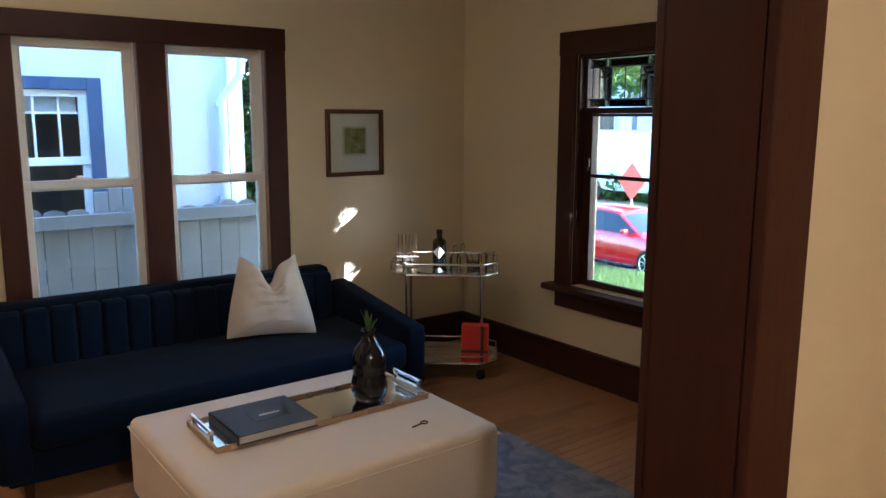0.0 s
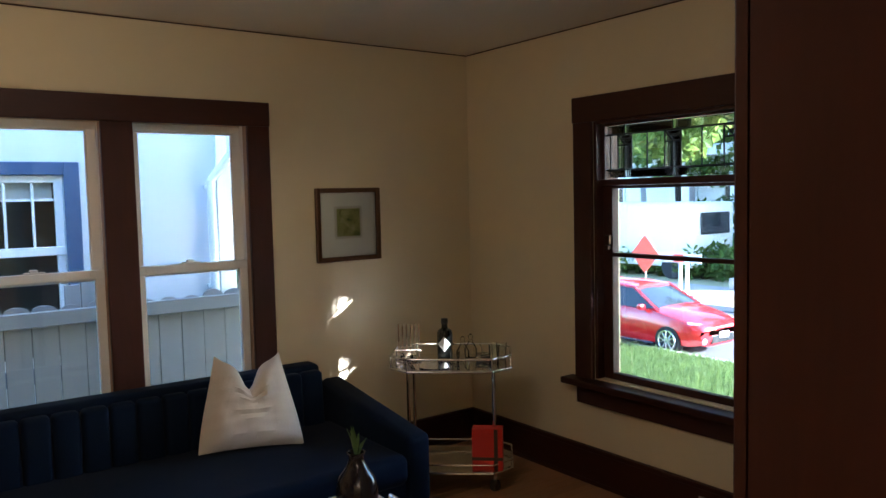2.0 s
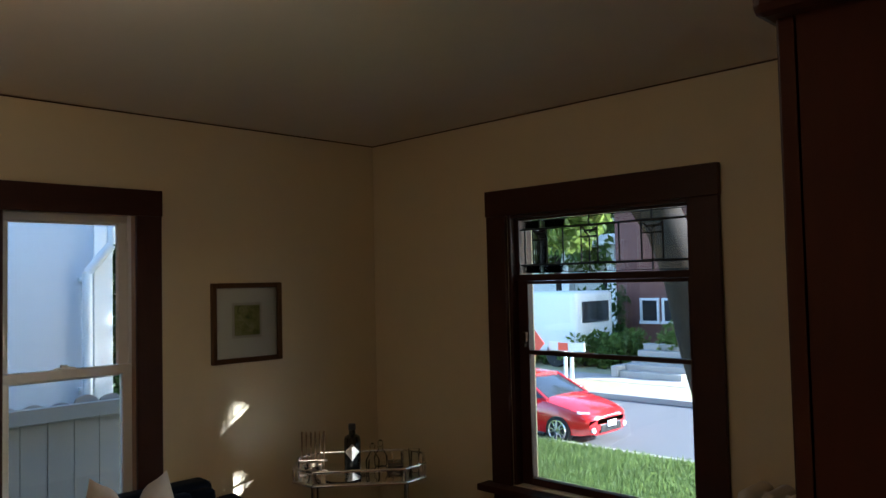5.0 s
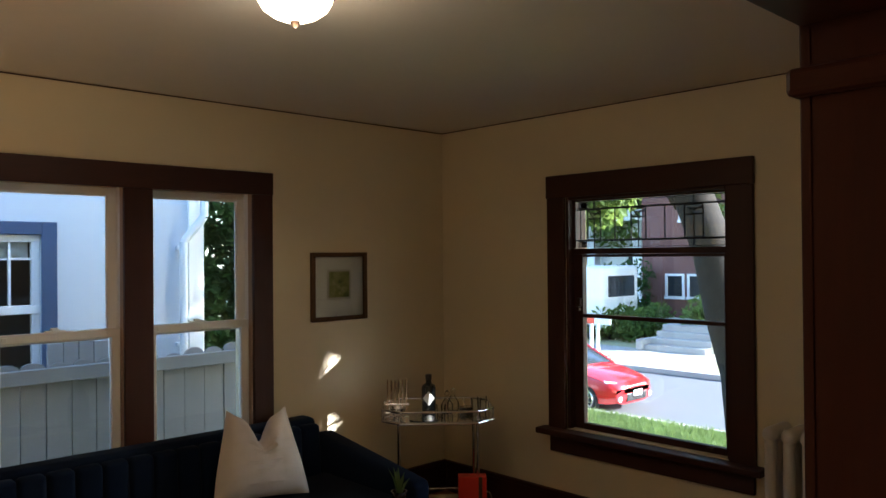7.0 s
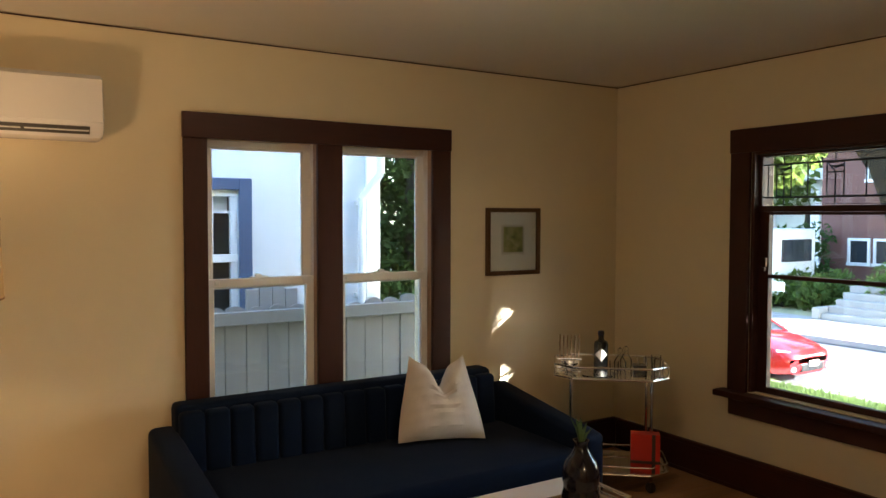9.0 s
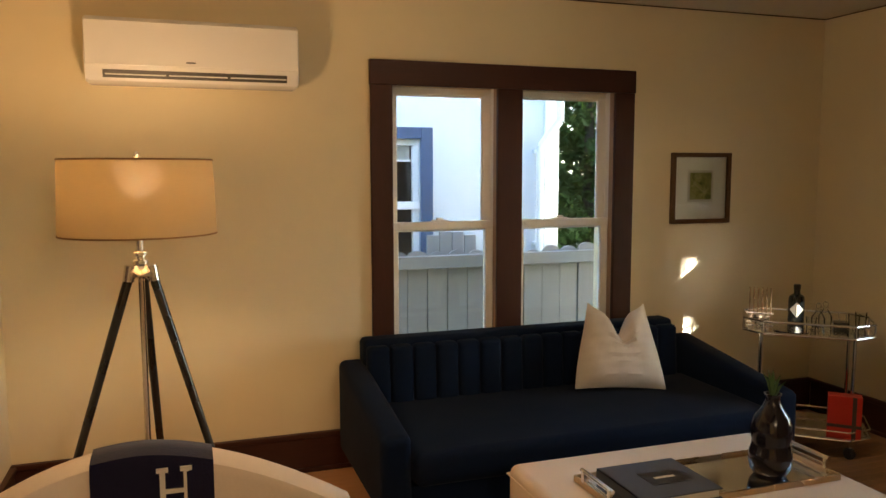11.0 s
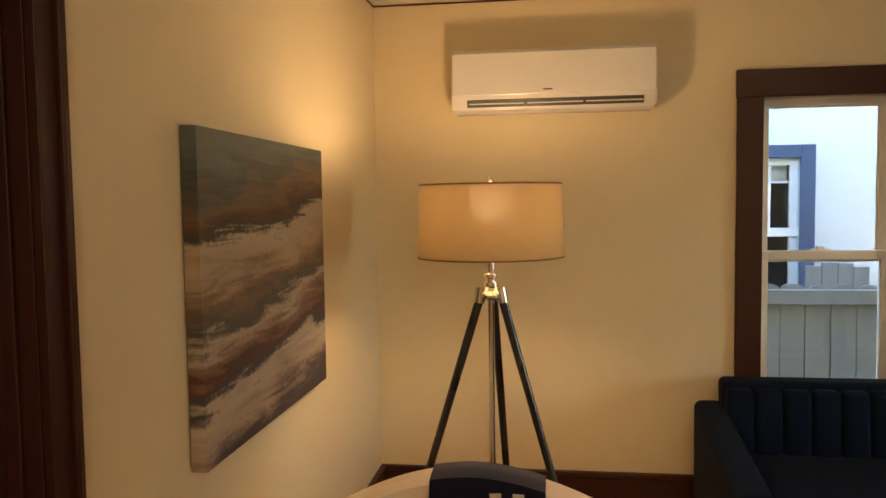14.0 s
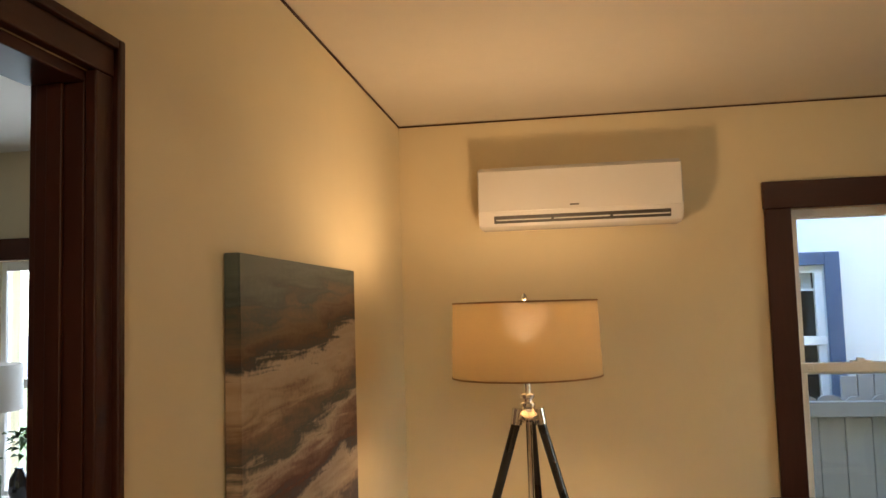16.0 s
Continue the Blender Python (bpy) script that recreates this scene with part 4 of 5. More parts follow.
def floor_lamp():
    cx, cy = -0.616, 3.408
    t = thing("floor_lamp", (cx, cy, 0), "lit tripod floor lamp with black legs and a linen drum shade", "floor lamp")
    part("shade", lathe([(0.264, 1.298), (0.255, 1.558), (0.252, 1.558), (0.261, 1.298)], (cx, cy, 0), n=64, caps=False), SHADE, t, smooth=True)
    bm = lathe([(0.2655, 1.296), (0.265, 1.302), (0.260, 1.302), (0.260, 1.296), (0.2655, 1.296)], (cx, cy, 0), n=64, caps=False)
    part("trim_band", bm, BINDING, t)
    part("trim_band", lathe([(0.257, 1.555), (0.2565, 1.561), (0.251, 1.561), (0.251, 1.555), (0.257, 1.555)], (cx, cy, 0), n=64, caps=False), BINDING, t)
    part("spider", rods(((cx - 0.253, cy, 1.55), (cx + 0.253, cy, 1.55), 0.003), ((cx, cy - 0.253, 1.55), (cx, cy + 0.253, 1.55), 0.003), ((cx, cy, 1.30), (cx, cy, 1.565), 0.004), n=8), CHROME, t)
    part("finial", lathe([(0.006, 1.562), (0.010, 1.570), (0.008, 1.580), (0.003, 1.588)], (cx, cy, 0), n=14), CHROME, t, smooth=True)
    unshadowed(part("bulb", lathe([(0.014, 1.42), (0.024, 1.445), (0.032, 1.475), (0.024, 1.505), (0.005, 1.516)], (cx, cy, 0), n=16), BULB_GLOW, t, smooth=True))
    part("socket", lathe([(0.018, 1.30), (0.018, 1.36), (0.024, 1.365), (0.026, 1.42)], (cx, cy, 0), n=16), CHROME, t, smooth=True)
    part("neck", lathe([(0.012, 1.305), (0.012, 1.238), (0.024, 1.234), (0.024, 1.222), (0.017, 1.218), (0.017, 1.208), (0.026, 1.204), (0.026, 1.192), (0.018, 1.19), (0.04, 1.17), (0.045, 1.15), (0.03, 1.14)], (cx, cy, 0), n=28), CHROME, t, smooth=True)
    part("centre_rod", rods(((cx, cy, 1.16), (cx, cy, 0.35), 0.011)), CHROME, t)
    for fx, fy in ((cx + 0.35, cy - 0.03), (cx - 0.385, cy - 0.05), (cx + 0.05, cy + 0.40)):
        d = Vector((fx - cx, fy - cy, 0)).normalized() * 0.035
        leg = part("leg", rods(((cx + d.x, cy + d.y, 1.165), (fx, fy, 0.012), 0.0165, 0.0125), n=14), BLACK, t, smooth=True)
        part("bracket", rods(((cx + d.x, cy + d.y, 1.185), (cx + d.x * 1.25, cy + d.y * 1.25, 1.13), 0.020), n=14), CHROME, leg, smooth=True)
        part("foot", rods(((fx, fy, 0.02), (fx, fy, 0.0), 0.014), n=12), CHROME, leg)


floor_lamp()

# ---- wall things ----


def air_conditioner():
    a = thing("air_conditioner", (-0.39, YN, 1.9), "white wall-mounted split air conditioner unit with a reflective front", "air conditioner")
    x0, x1 = -0.84, 0.06
    prof = [(0, 1.90), (0, 2.172), (-0.15, 2.178), (-0.185, 2.172), (-0.195, 2.15), (-0.203, 2.0), (-0.200, 1.955), (-0.178, 1.905), (-0.15, 1.895)]
    bm = bmesh.new()
    ends = [[bm.verts.new((x, YN + y, z)) for y, z in prof] for x in (x0, x1)]
    for i in range(len(prof)):
        j = (i + 1) % len(prof)
        bm.faces.new((ends[0][i], ends[1][i], ends[1][j], ends[0][j]))
    bm.faces.new(ends[0])
    bm.faces.new(list(reversed(ends[1])))
    bmesh.ops.bevel(bm, geom=[e for e in bm.edges if abs(e.verts[0].co.x - e.verts[1].co.x) < 1e-6], offset=0.008, segments=2, affect="EDGES")
    part("body", bm, WHITE_PLASTIC, a, smooth=True)
    part("front_panel", boxes(((x0 + 0.004, YN - 0.208, 1.968), (x1 - 0.004, YN - 0.200, 2.155)), bevel=0.003), WHITE_PLASTIC, a)
    m = Euler((radians(24), 0, 0)).to_matrix().to_4x4()
    slot = bmesh.new()
    bm_box(slot, (x0 + 0.07, -0.006, -0.017), (x1 - 0.055, 0.004, 0.017))
    bmesh.ops.transform(slot, matrix=Matrix.Translation((0, YN - 0.190, 1.935)) @ m, verts=slot.verts)
    part("air_slot", slot, DARK_PLASTIC_AND_SHADE, a)
    for k in range(3):
        va = bmesh.new()
        s0 = x0 + 0.08 + k * 0.258
        bm_box(va, (s0, -0.004, -0.003), (s0 + 0.245, 0.006, 0.002), 0.001, 1)
        bmesh.ops.transform(va, matrix=Matrix.Translation((0, YN - 0.199, 1.932)) @ m, verts=va.verts)
        part("vane", va, WHITE_PLASTIC, a)
    part("badge", boxes(((-0.43, YN - 0.2095, 1.985), (-0.39, YN - 0.208, 1.991))), DARK_PLASTIC_AND_SHADE, a)
    part("conduit_cap", boxes(((x1 - 0.002, YN - 0.12, 1.93), (x1 + 0.012, YN - 0.03, 2.14)), bevel=0.004), WHITE_PLASTIC, a)


def framed_picture():
    p = thing("framed_picture", (2.416, YN, 1.21), "small green print in a wide white mat and bronze frame", "picture")
    x0, x1, z0, z1, fw = 2.212, 2.622, 1.208, 1.620, 0.026
    y0, y1 = YN - 0.028, YN - 0.002
    part("frame", boxes(((x0, y0, z0), (x0 + fw, y1, z1)), ((x1 - fw, y0, z0), (x1, y1, z1)), ((x0 + fw, y0, z0), (x1 - fw, y1, z0 + fw)), ((x0 + fw, y0, z1 - fw), (x1 - fw, y1, z1)), bevel=0.004), GILT, p)
    part("mat_board", boxes(((x0 + fw, YN - 0.010, z0 + fw), (x1 - fw, YN - 0.004, z1 - fw))), MAT_BOARD, p)
    cx, cz = (x0 + x1) / 2, (z0 + z1) / 2 + 0.012
    part("print_border", boxes(((cx - 0.088, YN - 0.012, cz - 0.092), (cx + 0.088, YN - 0.010, cz + 0.092))), LABEL, p)
    part("print", boxes(((cx - 0.074, YN - 0.014, cz - 0.078), (cx + 0.074, YN - 0.012, cz + 0.078))), SMALL_ART, p)
    part("glazing", boxes(((x0 + fw - 0.003, YN - 0.020, z0 + fw - 0.003), (x1 - fw + 0.003, YN - 0.018, z1 - fw + 0.003))), GLASS, p)


def canvas_painting():
    p = thing("canvas_painting", (XW, 2.78, 0.872), "large abstract seascape canvas in teal, rust and cream", "painting")
    y0, y1, z0, z1 = 2.300, 3.268, 0.872, 1.684
    part("stretcher", boxes(((XW + 0.002, y0, z0), (XW + 0.038, y1, z1)), bevel=0.003), CANVAS_ART, p)
    bm = boxes(((XW + 0.0385, y0 + 0.001, z0 + 0.001), (XW + 0.041, y1 - 0.001, z1 - 0.001)))
    part("painted_canvas", bm, CANVAS_ART, p)


def outlet():
    o = thing("wall_outlet", (XE, 2.545, 0.085), "white duplex outlet set in the dark baseboard", "outlet")
    part("plate", boxes(((XE - 0.025, 2.52, 0.03), (XE - 0.0205, 2.59, 0.14)), bevel=0.002), WHITE_PLASTIC, o)
    for z in (0.063, 0.107):
        part("socket", boxes(((XE - 0.027, 2.543, z - 0.012), (XE - 0.025, 2.567, z + 0.012)), bevel=0.001, seg=1), DARK_PLASTIC_AND_SHADE, o)


def radiator():
    y1, n, pitch = 1.985, 9, 0.082
    r = thing("radiator", (3.14, y1 - n * pitch / 2, 0), "cream painted cast iron column radiator under plain wall", "radiator")
    for k in range(n):
        y = y1 - pitch * (k + 0.5)
        bm = bmesh.new()
        for x in (3.06, 3.135, 3.21):
            bm_rod(bm, (x, y, 0.10), (x, y, 0.80), 0.026, n=12)
        for z in (0.12, 0.79):
            bm_rod(bm, (3.06, y, z), (3.21, y, z), 0.034, n=14)
            for x in (3.06, 3.21):
                bmesh.ops.create_icosphere(bm, subdivisions=2, radius=0.035, matrix=Matrix.Translation((x, y, z)))
        if k in (0, n - 1):
            for x in (3.06, 3.21):
                bm_rod(bm, (x, y, 0.11), (x, y, 0.0), 0.022, 0.028, n=10)
        part("column", bm, RADIATOR, r, smooth=True)
    part("tie_rod", rods(((3.135, y1 - n * pitch + 0.02, 0.79), (3.135, y1 - 0.02, 0.79), 0.018)), RADIATOR, r)
    part("tie_rod", rods(((3.135, y1 - n * pitch + 0.02, 0.12), (3.135, y1 - 0.02, 0.12), 0.018)), RADIATOR, r)


air_conditioner()
framed_picture()
canvas_painting()
outlet()
radiator()

# ---- bar cart in the corner ----
CU, CV, CC = Vector((0.76, -0.65, 0)), Vector((0.65, 0.76, 0)), Vector((2.735, 3.765, 0))


def cart_at(u, v, z):
    return CC + CU * u + CV * v + Vector((0, 0, z))


def octagon(half, deep, cut):
    return [(-half, -deep + cut), (-half + cut, -deep), (half - cut, -deep), (half, -deep + cut), (half, deep - cut), (half - cut, deep), (-half + cut, deep), (-half, deep - cut)]


def slab(loop, z0, z1):
    bm = bmesh.new()
    lo = [bm.verts.new(cart_at(u, v, z0)) for u, v in loop]
    hi = [bm.verts.new(cart_at(u, v, z1)) for u, v in loop]
    bm.faces.new(list(reversed(lo)))
    bm.faces.new(hi)
    for i in range(len(loop)):
        j = (i + 1) % len(loop)
        bm.faces.new((lo[i], lo[j], hi[j], hi[i]))
    return bm


def rail(loop, z, r):
    bm = bmesh.new()
    for a, b in zip(loop, loop[1:] + loop[:1]):
        bm_rod(bm, cart_at(*a, z), cart_at(*b, z), r, n=8)
    return bm


def bar_cart():
    c = thing("bar_cart", CC, "chrome octagonal bar cart with mirrored shelves in the corner", "bar cart")
    outer, inner = octagon(0.318, 0.215, 0.10), octagon(0.311, 0.208, 0.097)
    part("top_shelf", slab(inner, 0.652, 0.664), MIRROR, c)
    part("gallery_rail", rail(outer, 0.72, 0.0065), CHROME, c)
    part("gallery_rail", rail(outer, 0.655, 0.0075), CHROME, c)
    for u, v in outer:
        part("gallery_post", rods((cart_at(u, v, 0.655), cart_at(u, v, 0.72), 0.005), n=8), CHROME, c)
    part("bottom_shelf", slab(inner, 0.115, 0.127), MIRROR, c)
    part("bottom_rail", rail(outer, 0.12, 0.0075), CHROME, c)
    part("bottom_rail", rail(outer, 0.165, 0.005), CHROME, c)
    for u in (-0.225, 0.225):
        for v in (-0.135, 0.135):
            part("leg", rods((cart_at(u, v, 0.06), cart_at(u, v, 0.652), 0.0095)), CHROME, c)
            wh = part("caster", rods((cart_at(u, v - 0.012, 0.03), cart_at(u, v + 0.012, 0.03), 0.03), n=18), BLACK, c)
            part("fork", rods((cart_at(u, v, 0.03), cart_at(u, v, 0.075), 0.008)), CHROME, wh)


def gin_bottle():
    p = cart_at(-0.045, 0.13, 0.664)
    b = thing("liquor_bottle", p, "black apothecary liquor bottle with a pale diamond label", "bottle")
    part("glass", lathe([(0.040, 0), (0.043, 0.006), (0.043, 0.135), (0.038, 0.152), (0.018, 0.163), (0.016, 0.185)], p, n=28), BOTTLE, b, smooth=True)
    part("stopper", lathe([(0.018, 0.185), (0.019, 0.19), (0.019, 0.215), (0.015, 0.217)], p, n=18), BLACK, b, smooth=True)
    bm = bmesh.new()
    mid = Vector(p) - CV * 0.0455 + Vector((0, 0, 0.078))
    vs = [mid + CU * 0.036 + CV * 0.012, mid + Vector((0, 0, 0.043)), mid - CU * 0.036 + CV * 0.012, mid - Vector((0, 0, 0.043))]
    f = [bm.verts.new(v) for v in vs]
    k = [bm.verts.new(v + CV * 0.003) for v in vs]
    top, low = bm.verts.new(mid - CV * 0.001), None
    for i in range(4):
        bm.faces.new((f[i], f[(i + 1) % 4], top))
        bm.faces.new((k[i], k[(i + 1) % 4], f[(i + 1) % 4], f[i]))
    part("label", bm, LABEL, b, "pale diamond paper label")


def rod_rack():
    p = cart_at(-0.235, 0.02, 0.664)
    b = thing("glass_stirrer_rack", p, "metal rack of upright stirrers on the bar cart", "stirrers")
    for k in range(6):
        q = Vector(p) + CU * (-0.055 + k * 0.022)
        part("stirrer", rods((q, q + Vector((0, 0, 0.205)), 0.0042), n=8), BRASSY, b)
    part("rack", rods((Vector(p) - CU * 0.07 + Vector((0, 0, 0.06)), Vector(p) + CU * 0.07 + Vector((0, 0, 0.06)), 0.006), (Vector(p) - CU * 0.07 + Vector((0, 0, 0.01)), Vector(p) + CU * 0.07 + Vector((0, 0, 0.01)), 0.006), n=8), CHROME, b)
    part("bowl", lathe([(0.02, 0), (0.045, 0.03), (0.05, 0.055), (0.046, 0.055), (0.03, 0.02)], Vector(p) - CV * 0.07, n=20), CHROME, b, smooth=True)


def tumbler(u, v, r, h, name, label):
    p = cart_at(u, v, 0.664)
    b = tagged(solid(name, lathe([(r * 0.8, 0), (r * 0.85, 0.004), (r, h), (r - 0.003, h), (r * 0.8, 0.01), (0.001, 0.01)], p, n=20), CLEAR, True), label=label, category="glass", group="glasses on the bar cart")
    return b


def decanter(u, v):
    p = cart_at(u, v, 0.664)
    b = thing("decanter", p, "clear glass decanter with a round stopper", "decanter", "decanters on the bar cart")
    part("body", lathe([(0.03, 0), (0.034, 0.01), (0.036, 0.05), (0.022, 0.075), (0.012, 0.09), (0.016, 0.10)], p, n=20), CLEAR, b, smooth=True)
    part("stopper", lathe([(0.006, 0.10), (0.014, 0.112), (0.014, 0.125), (0.004, 0.135)], p, n=14), CLEAR, b, smooth=True)


def gift_bag():
    p = cart_at(0.19, -0.15, 0.127)
    b = thing("gift_bag", p, "bright red gift box with a dark ribbon on the lower shelf", "gift box")
    m = Matrix.Translation(p) @ Matrix.Rotation(radians(-44), 4, "Z")
    bm = boxes(((-0.08, -0.04, 0), (0.08, 0.04, 0.22)), bevel=0.003)
    bmesh.ops.transform(bm, matrix=m, verts=bm.verts)
    part("box", bm, RED_CARD, b)
    bm = boxes(((0.035, -0.0415, 0.001), (0.055, -0.04, 0.2205)), ((-0.081, -0.0415, 0.055), (0.081, -0.04, 0.072)))
    bmesh.ops.transform(bm, matrix=m, verts=bm.verts)
    part("ribbon", bm, RIBBON, b)


bar_cart()
gin_bottle()
rod_rack()
decanter(0.06, 0.03)
decanter(0.10, 0.10)
tumbler(0.23, 0.0, 0.03, 0.09, "drinking_glass", "clear straight drinking glass on the bar cart")
tumbler(0.27, 0.06, 0.03, 0.09, "drinking_glass", "clear straight drinking glass on the bar cart")
tumbler(0.02, -0.06, 0.028, 0.07, "drinking_glass", "clear straight drinking glass on the bar cart")
dish = thing("salt_dish", cart_at(0.17, 0.04, 0.664), "small black square dish with a metal spoon", "dish")
part("dish", slab([(0.135, 0.005), (0.205, 0.005), (0.205, 0.075), (0.135, 0.075)], 0.664, 0.70), BLACK, dish)
part("spoon", rods((cart_at(0.17, 0.04, 0.69), cart_at(0.155, 0.04, 0.755), 0.003), n=8), CHROME, dish)
gift_bag()
plate = tagged(solid("mirror_plate", lathe([(0.06, 0), (0.09, 0.006), (0.085, 0.006), (0.001, 0.003)], cart_at(-0.08, -0.12, 0.664), n=28), CHROME, True), label="shallow chrome plate on the bar cart", category="plate")

# ---- outdoors ----
GZ, LZ, LZ0, FAR, EYE0 = -1.85, -1.71, -0.77, 1.25, Vector((0, 0.7, 1.5))
structure("ground", boxes(((-120, -150, GZ - 0.3), (220, 160, GZ))), ASPHALT, "asphalt street level ground")
structure("lawn", boxes(((XE + 0.2, -60, GZ - 0.1), (13.1, 60, LZ)), ((-30, YN + 0.2, GZ - 0.1), (XE + 0.2, 60, LZ)), ((-30, -60, GZ - 0.1), (XE + 0.2, -3.2, LZ)), ((-30, -3.2, GZ - 0.1), (RX0 - 0.2, YN + 0.2, LZ))), GRASS, "green lawn round the house")
structure("kerb", boxes(((13.1, -60, GZ), (13.27, 60, LZ + 0.01)), ((19.3, -60, GZ), (19.48, 60, LZ + 0.01)), bevel=0.01, seg=1), CONCRETE, "concrete kerbs along the street")
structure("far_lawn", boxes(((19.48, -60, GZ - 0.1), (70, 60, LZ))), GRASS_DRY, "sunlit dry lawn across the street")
structure("pavement", boxes(((21.6, -60, LZ - 0.01), (23.1, 60, LZ + 0.012))), CONCRETE, "concrete pavement across the street")
structure("roof", boxes(((XW - WT - 0.15, -3.4, H + 0.05), (XE + 0.35, YN + 0.2, H + 0.1)), ((RX0 - 0.35, -1.6, H + 0.05), (XW - WT - 0.15, YN + 0.2, H + 0.1))), ROOF, "roof slab with eaves over the house")


def far(p):
    """Out from the window by the scale of the street."""
    q = EYE0 + FAR * (Vector(p[:3]) - EYE0)
    return (q.x, q.y + 0.07 * q.x, q.z - 0.37) + tuple(v * FAR for v in p[3:])


def push_out(ob):
    ob.scale = (FAR, FAR, FAR)
    ob.location = far(tuple(ob.location))
    return ob


def leaf_cloud(name, clumps, leaves, size, material, seed, holes=()):
    """Many small bent leaves in uneven clumps; holes: lines (point, way, radius) kept free of leaves."""
    rng = np.random.default_rng(seed)
    pts = []
    per = leaves // len(clumps)
    for cx, cy, cz, r in clumps:
        d = rng.normal(size=(per, 3))
        d /= np.linalg.norm(d, axis=1)[:, None]
        rad = r * (0.45 + 0.55 * rng.random(per) ** 0.5) * (1 + 0.25 * np.sin(5 * d[:, 0] + cx) * np.cos(4 * d[:, 2] + cy))
        pts.append(np.array((cx, cy, cz)) + d * rad[:, None] * np.array((1, 1, 0.8)))
    p = np.concatenate(pts)
    for point, way, radius in holes:
        off = p - np.array(point)
        wv = np.array(way)
        away = off - (off @ wv)[:, None] * wv
        p = p[np.linalg.norm(away, axis=1) > radius]
    n = len(p)
    a = rng.normal(size=(n, 3))
    a /= np.linalg.norm(a, axis=1)[:, None]
    b = np.cross(a, rng.normal(size=(n, 3)))
    b /= np.linalg.norm(b, axis=1)[:, None]
    s = size * (0.6 + 0.8 * rng.random(n))[:, None]
    c = np.cross(a, b) * s * 0.15
    verts = np.stack([p - a * s, p + b * s * 0.5 + c, p + a * s, p - b * s * 0.5 + c], 1).reshape(-1, 3)
    me = bpy.data.meshes.new(name)
    me.from_pydata(verts.tolist(), [], [tuple(range(4 * k, 4 * k + 4)) for k in range(n)])
    me.materials.append(material)
    return new(name, me)


def tree(label, base, points, radii, limbs, clumps, leaves, size, seed, holes=()):
    t = thing("tree", base, label, "tree", "street trees")
    bm = bmesh.new()
    for (p, q), (r1, r2) in zip(zip(points, points[1:]), zip(radii, radii[1:])):
        bm_rod(bm, p, q, r1, r2, n=16)
        bmesh.ops.create_icosphere(bm, subdivisions=2, radius=r2 * 0.995, matrix=Matrix.Translation(q))
    part("trunk", bm, BARK, t, smooth=True)
    for p, q, r in limbs:
        part("limb", rods((p, q, r, r * 0.4), n=10), BARK, t, smooth=True)
    crown = leaf_cloud("crown", clumps, leaves, size, LEAVES, seed, holes)
    crown.parent = t
    crown.matrix_parent_inverse = Matrix.Translation(-Vector(base))
    return t


SUN_T = tuple(SUN_WAY)
# lines kept clear of leaves, which shape the sun patches on wall and floor
HOLES = [((x, 4.3, z), SUN_T, r) for x, z, r in ((2.335, 0.955, 0.09), (2.35, 0.885, 0.07), (2.33, 0.57, 0.115), (2.385, 0.51, 0.13), (2.45, 0.45, 0.125))] + [((2.85, 3.47, 0.0), SUN_T, 0.12)]
rnd = random.Random(11)
clumps = [(7.6 + rnd.uniform(-3.0, 3.0), 4.6 + rnd.uniform(-3.5, 3.5), 5.0 + rnd.uniform(-1.4, 3.0), rnd.uniform(0.8, 1.5)) for _ in range(34)]
clumps += [(9.2, 6.6, 2.7, 0.55), (9.6, 7.4, 2.9, 0.6), (8.6, 6.1, 2.75, 0.5), (10.0, 8.4, 3.0, 0.6)]
trunk = [(10.7, 5.38, LZ - 0.1), (10.7, 5.62, -0.2), (10.7, 5.90, 0.65), (10.7, 6.13, 1.67), (10.7, 6.45, 2.5), (10.75, 6.8, 4.4), (10.7, 6.4, 6.4)]
limbs = [(far(p), far(q), r * FAR) for p, q, r in (((8.66, 4.9, 2.5), (9.4, 6.6, 4.4), 0.11), ((8.68, 5.0, 3.2), (6.6, 3.6, 5.2), 0.10), ((8.68, 5.0, 3.4), (9.6, 3.4, 5.6), 0.09), ((8.6, 5.0, 4.4), (7.4, 6.4, 6.2), 0.08))]
tree("tall grey-barked street tree leaning over the kerb", (10.7, 5.4, LZ), trunk, [0.46, 0.37, 0.33, 0.31, 0.30, 0.24, 0.15], limbs, [far(c) for c in clumps], 12000, 0.13, 2, HOLES)
# unseen tree, added to keep the sun off the house outside those lines
rnd = random.Random(21)
clumps = [(6.6 + rnd.uniform(-2.2, 2.4), -2.0 + rnd.uniform(-3.0, 3.2), 4.6 + rnd.uniform(-1.9, 2.6), rnd.uniform(0.9, 1.5)) for _ in range(30)]
tree("unseen leafy tree added to shade the house and dapple its sun", (6.8, -2.0, LZ), [(6.8, -2.0, LZ - 0.1), (6.8, -2.0, 1.5), (6.7, -1.9, 3.4)], [0.26, 0.2, 0.12],
     [((6.75, -1.95, 2.4), (5.4, -0.4, 4.6), 0.08), ((6.75, -1.95, 2.8), (8.0, -3.4, 5.0), 0.08)], clumps, 26000, 0.13, 5, HOLES)
rnd = random.Random(31)
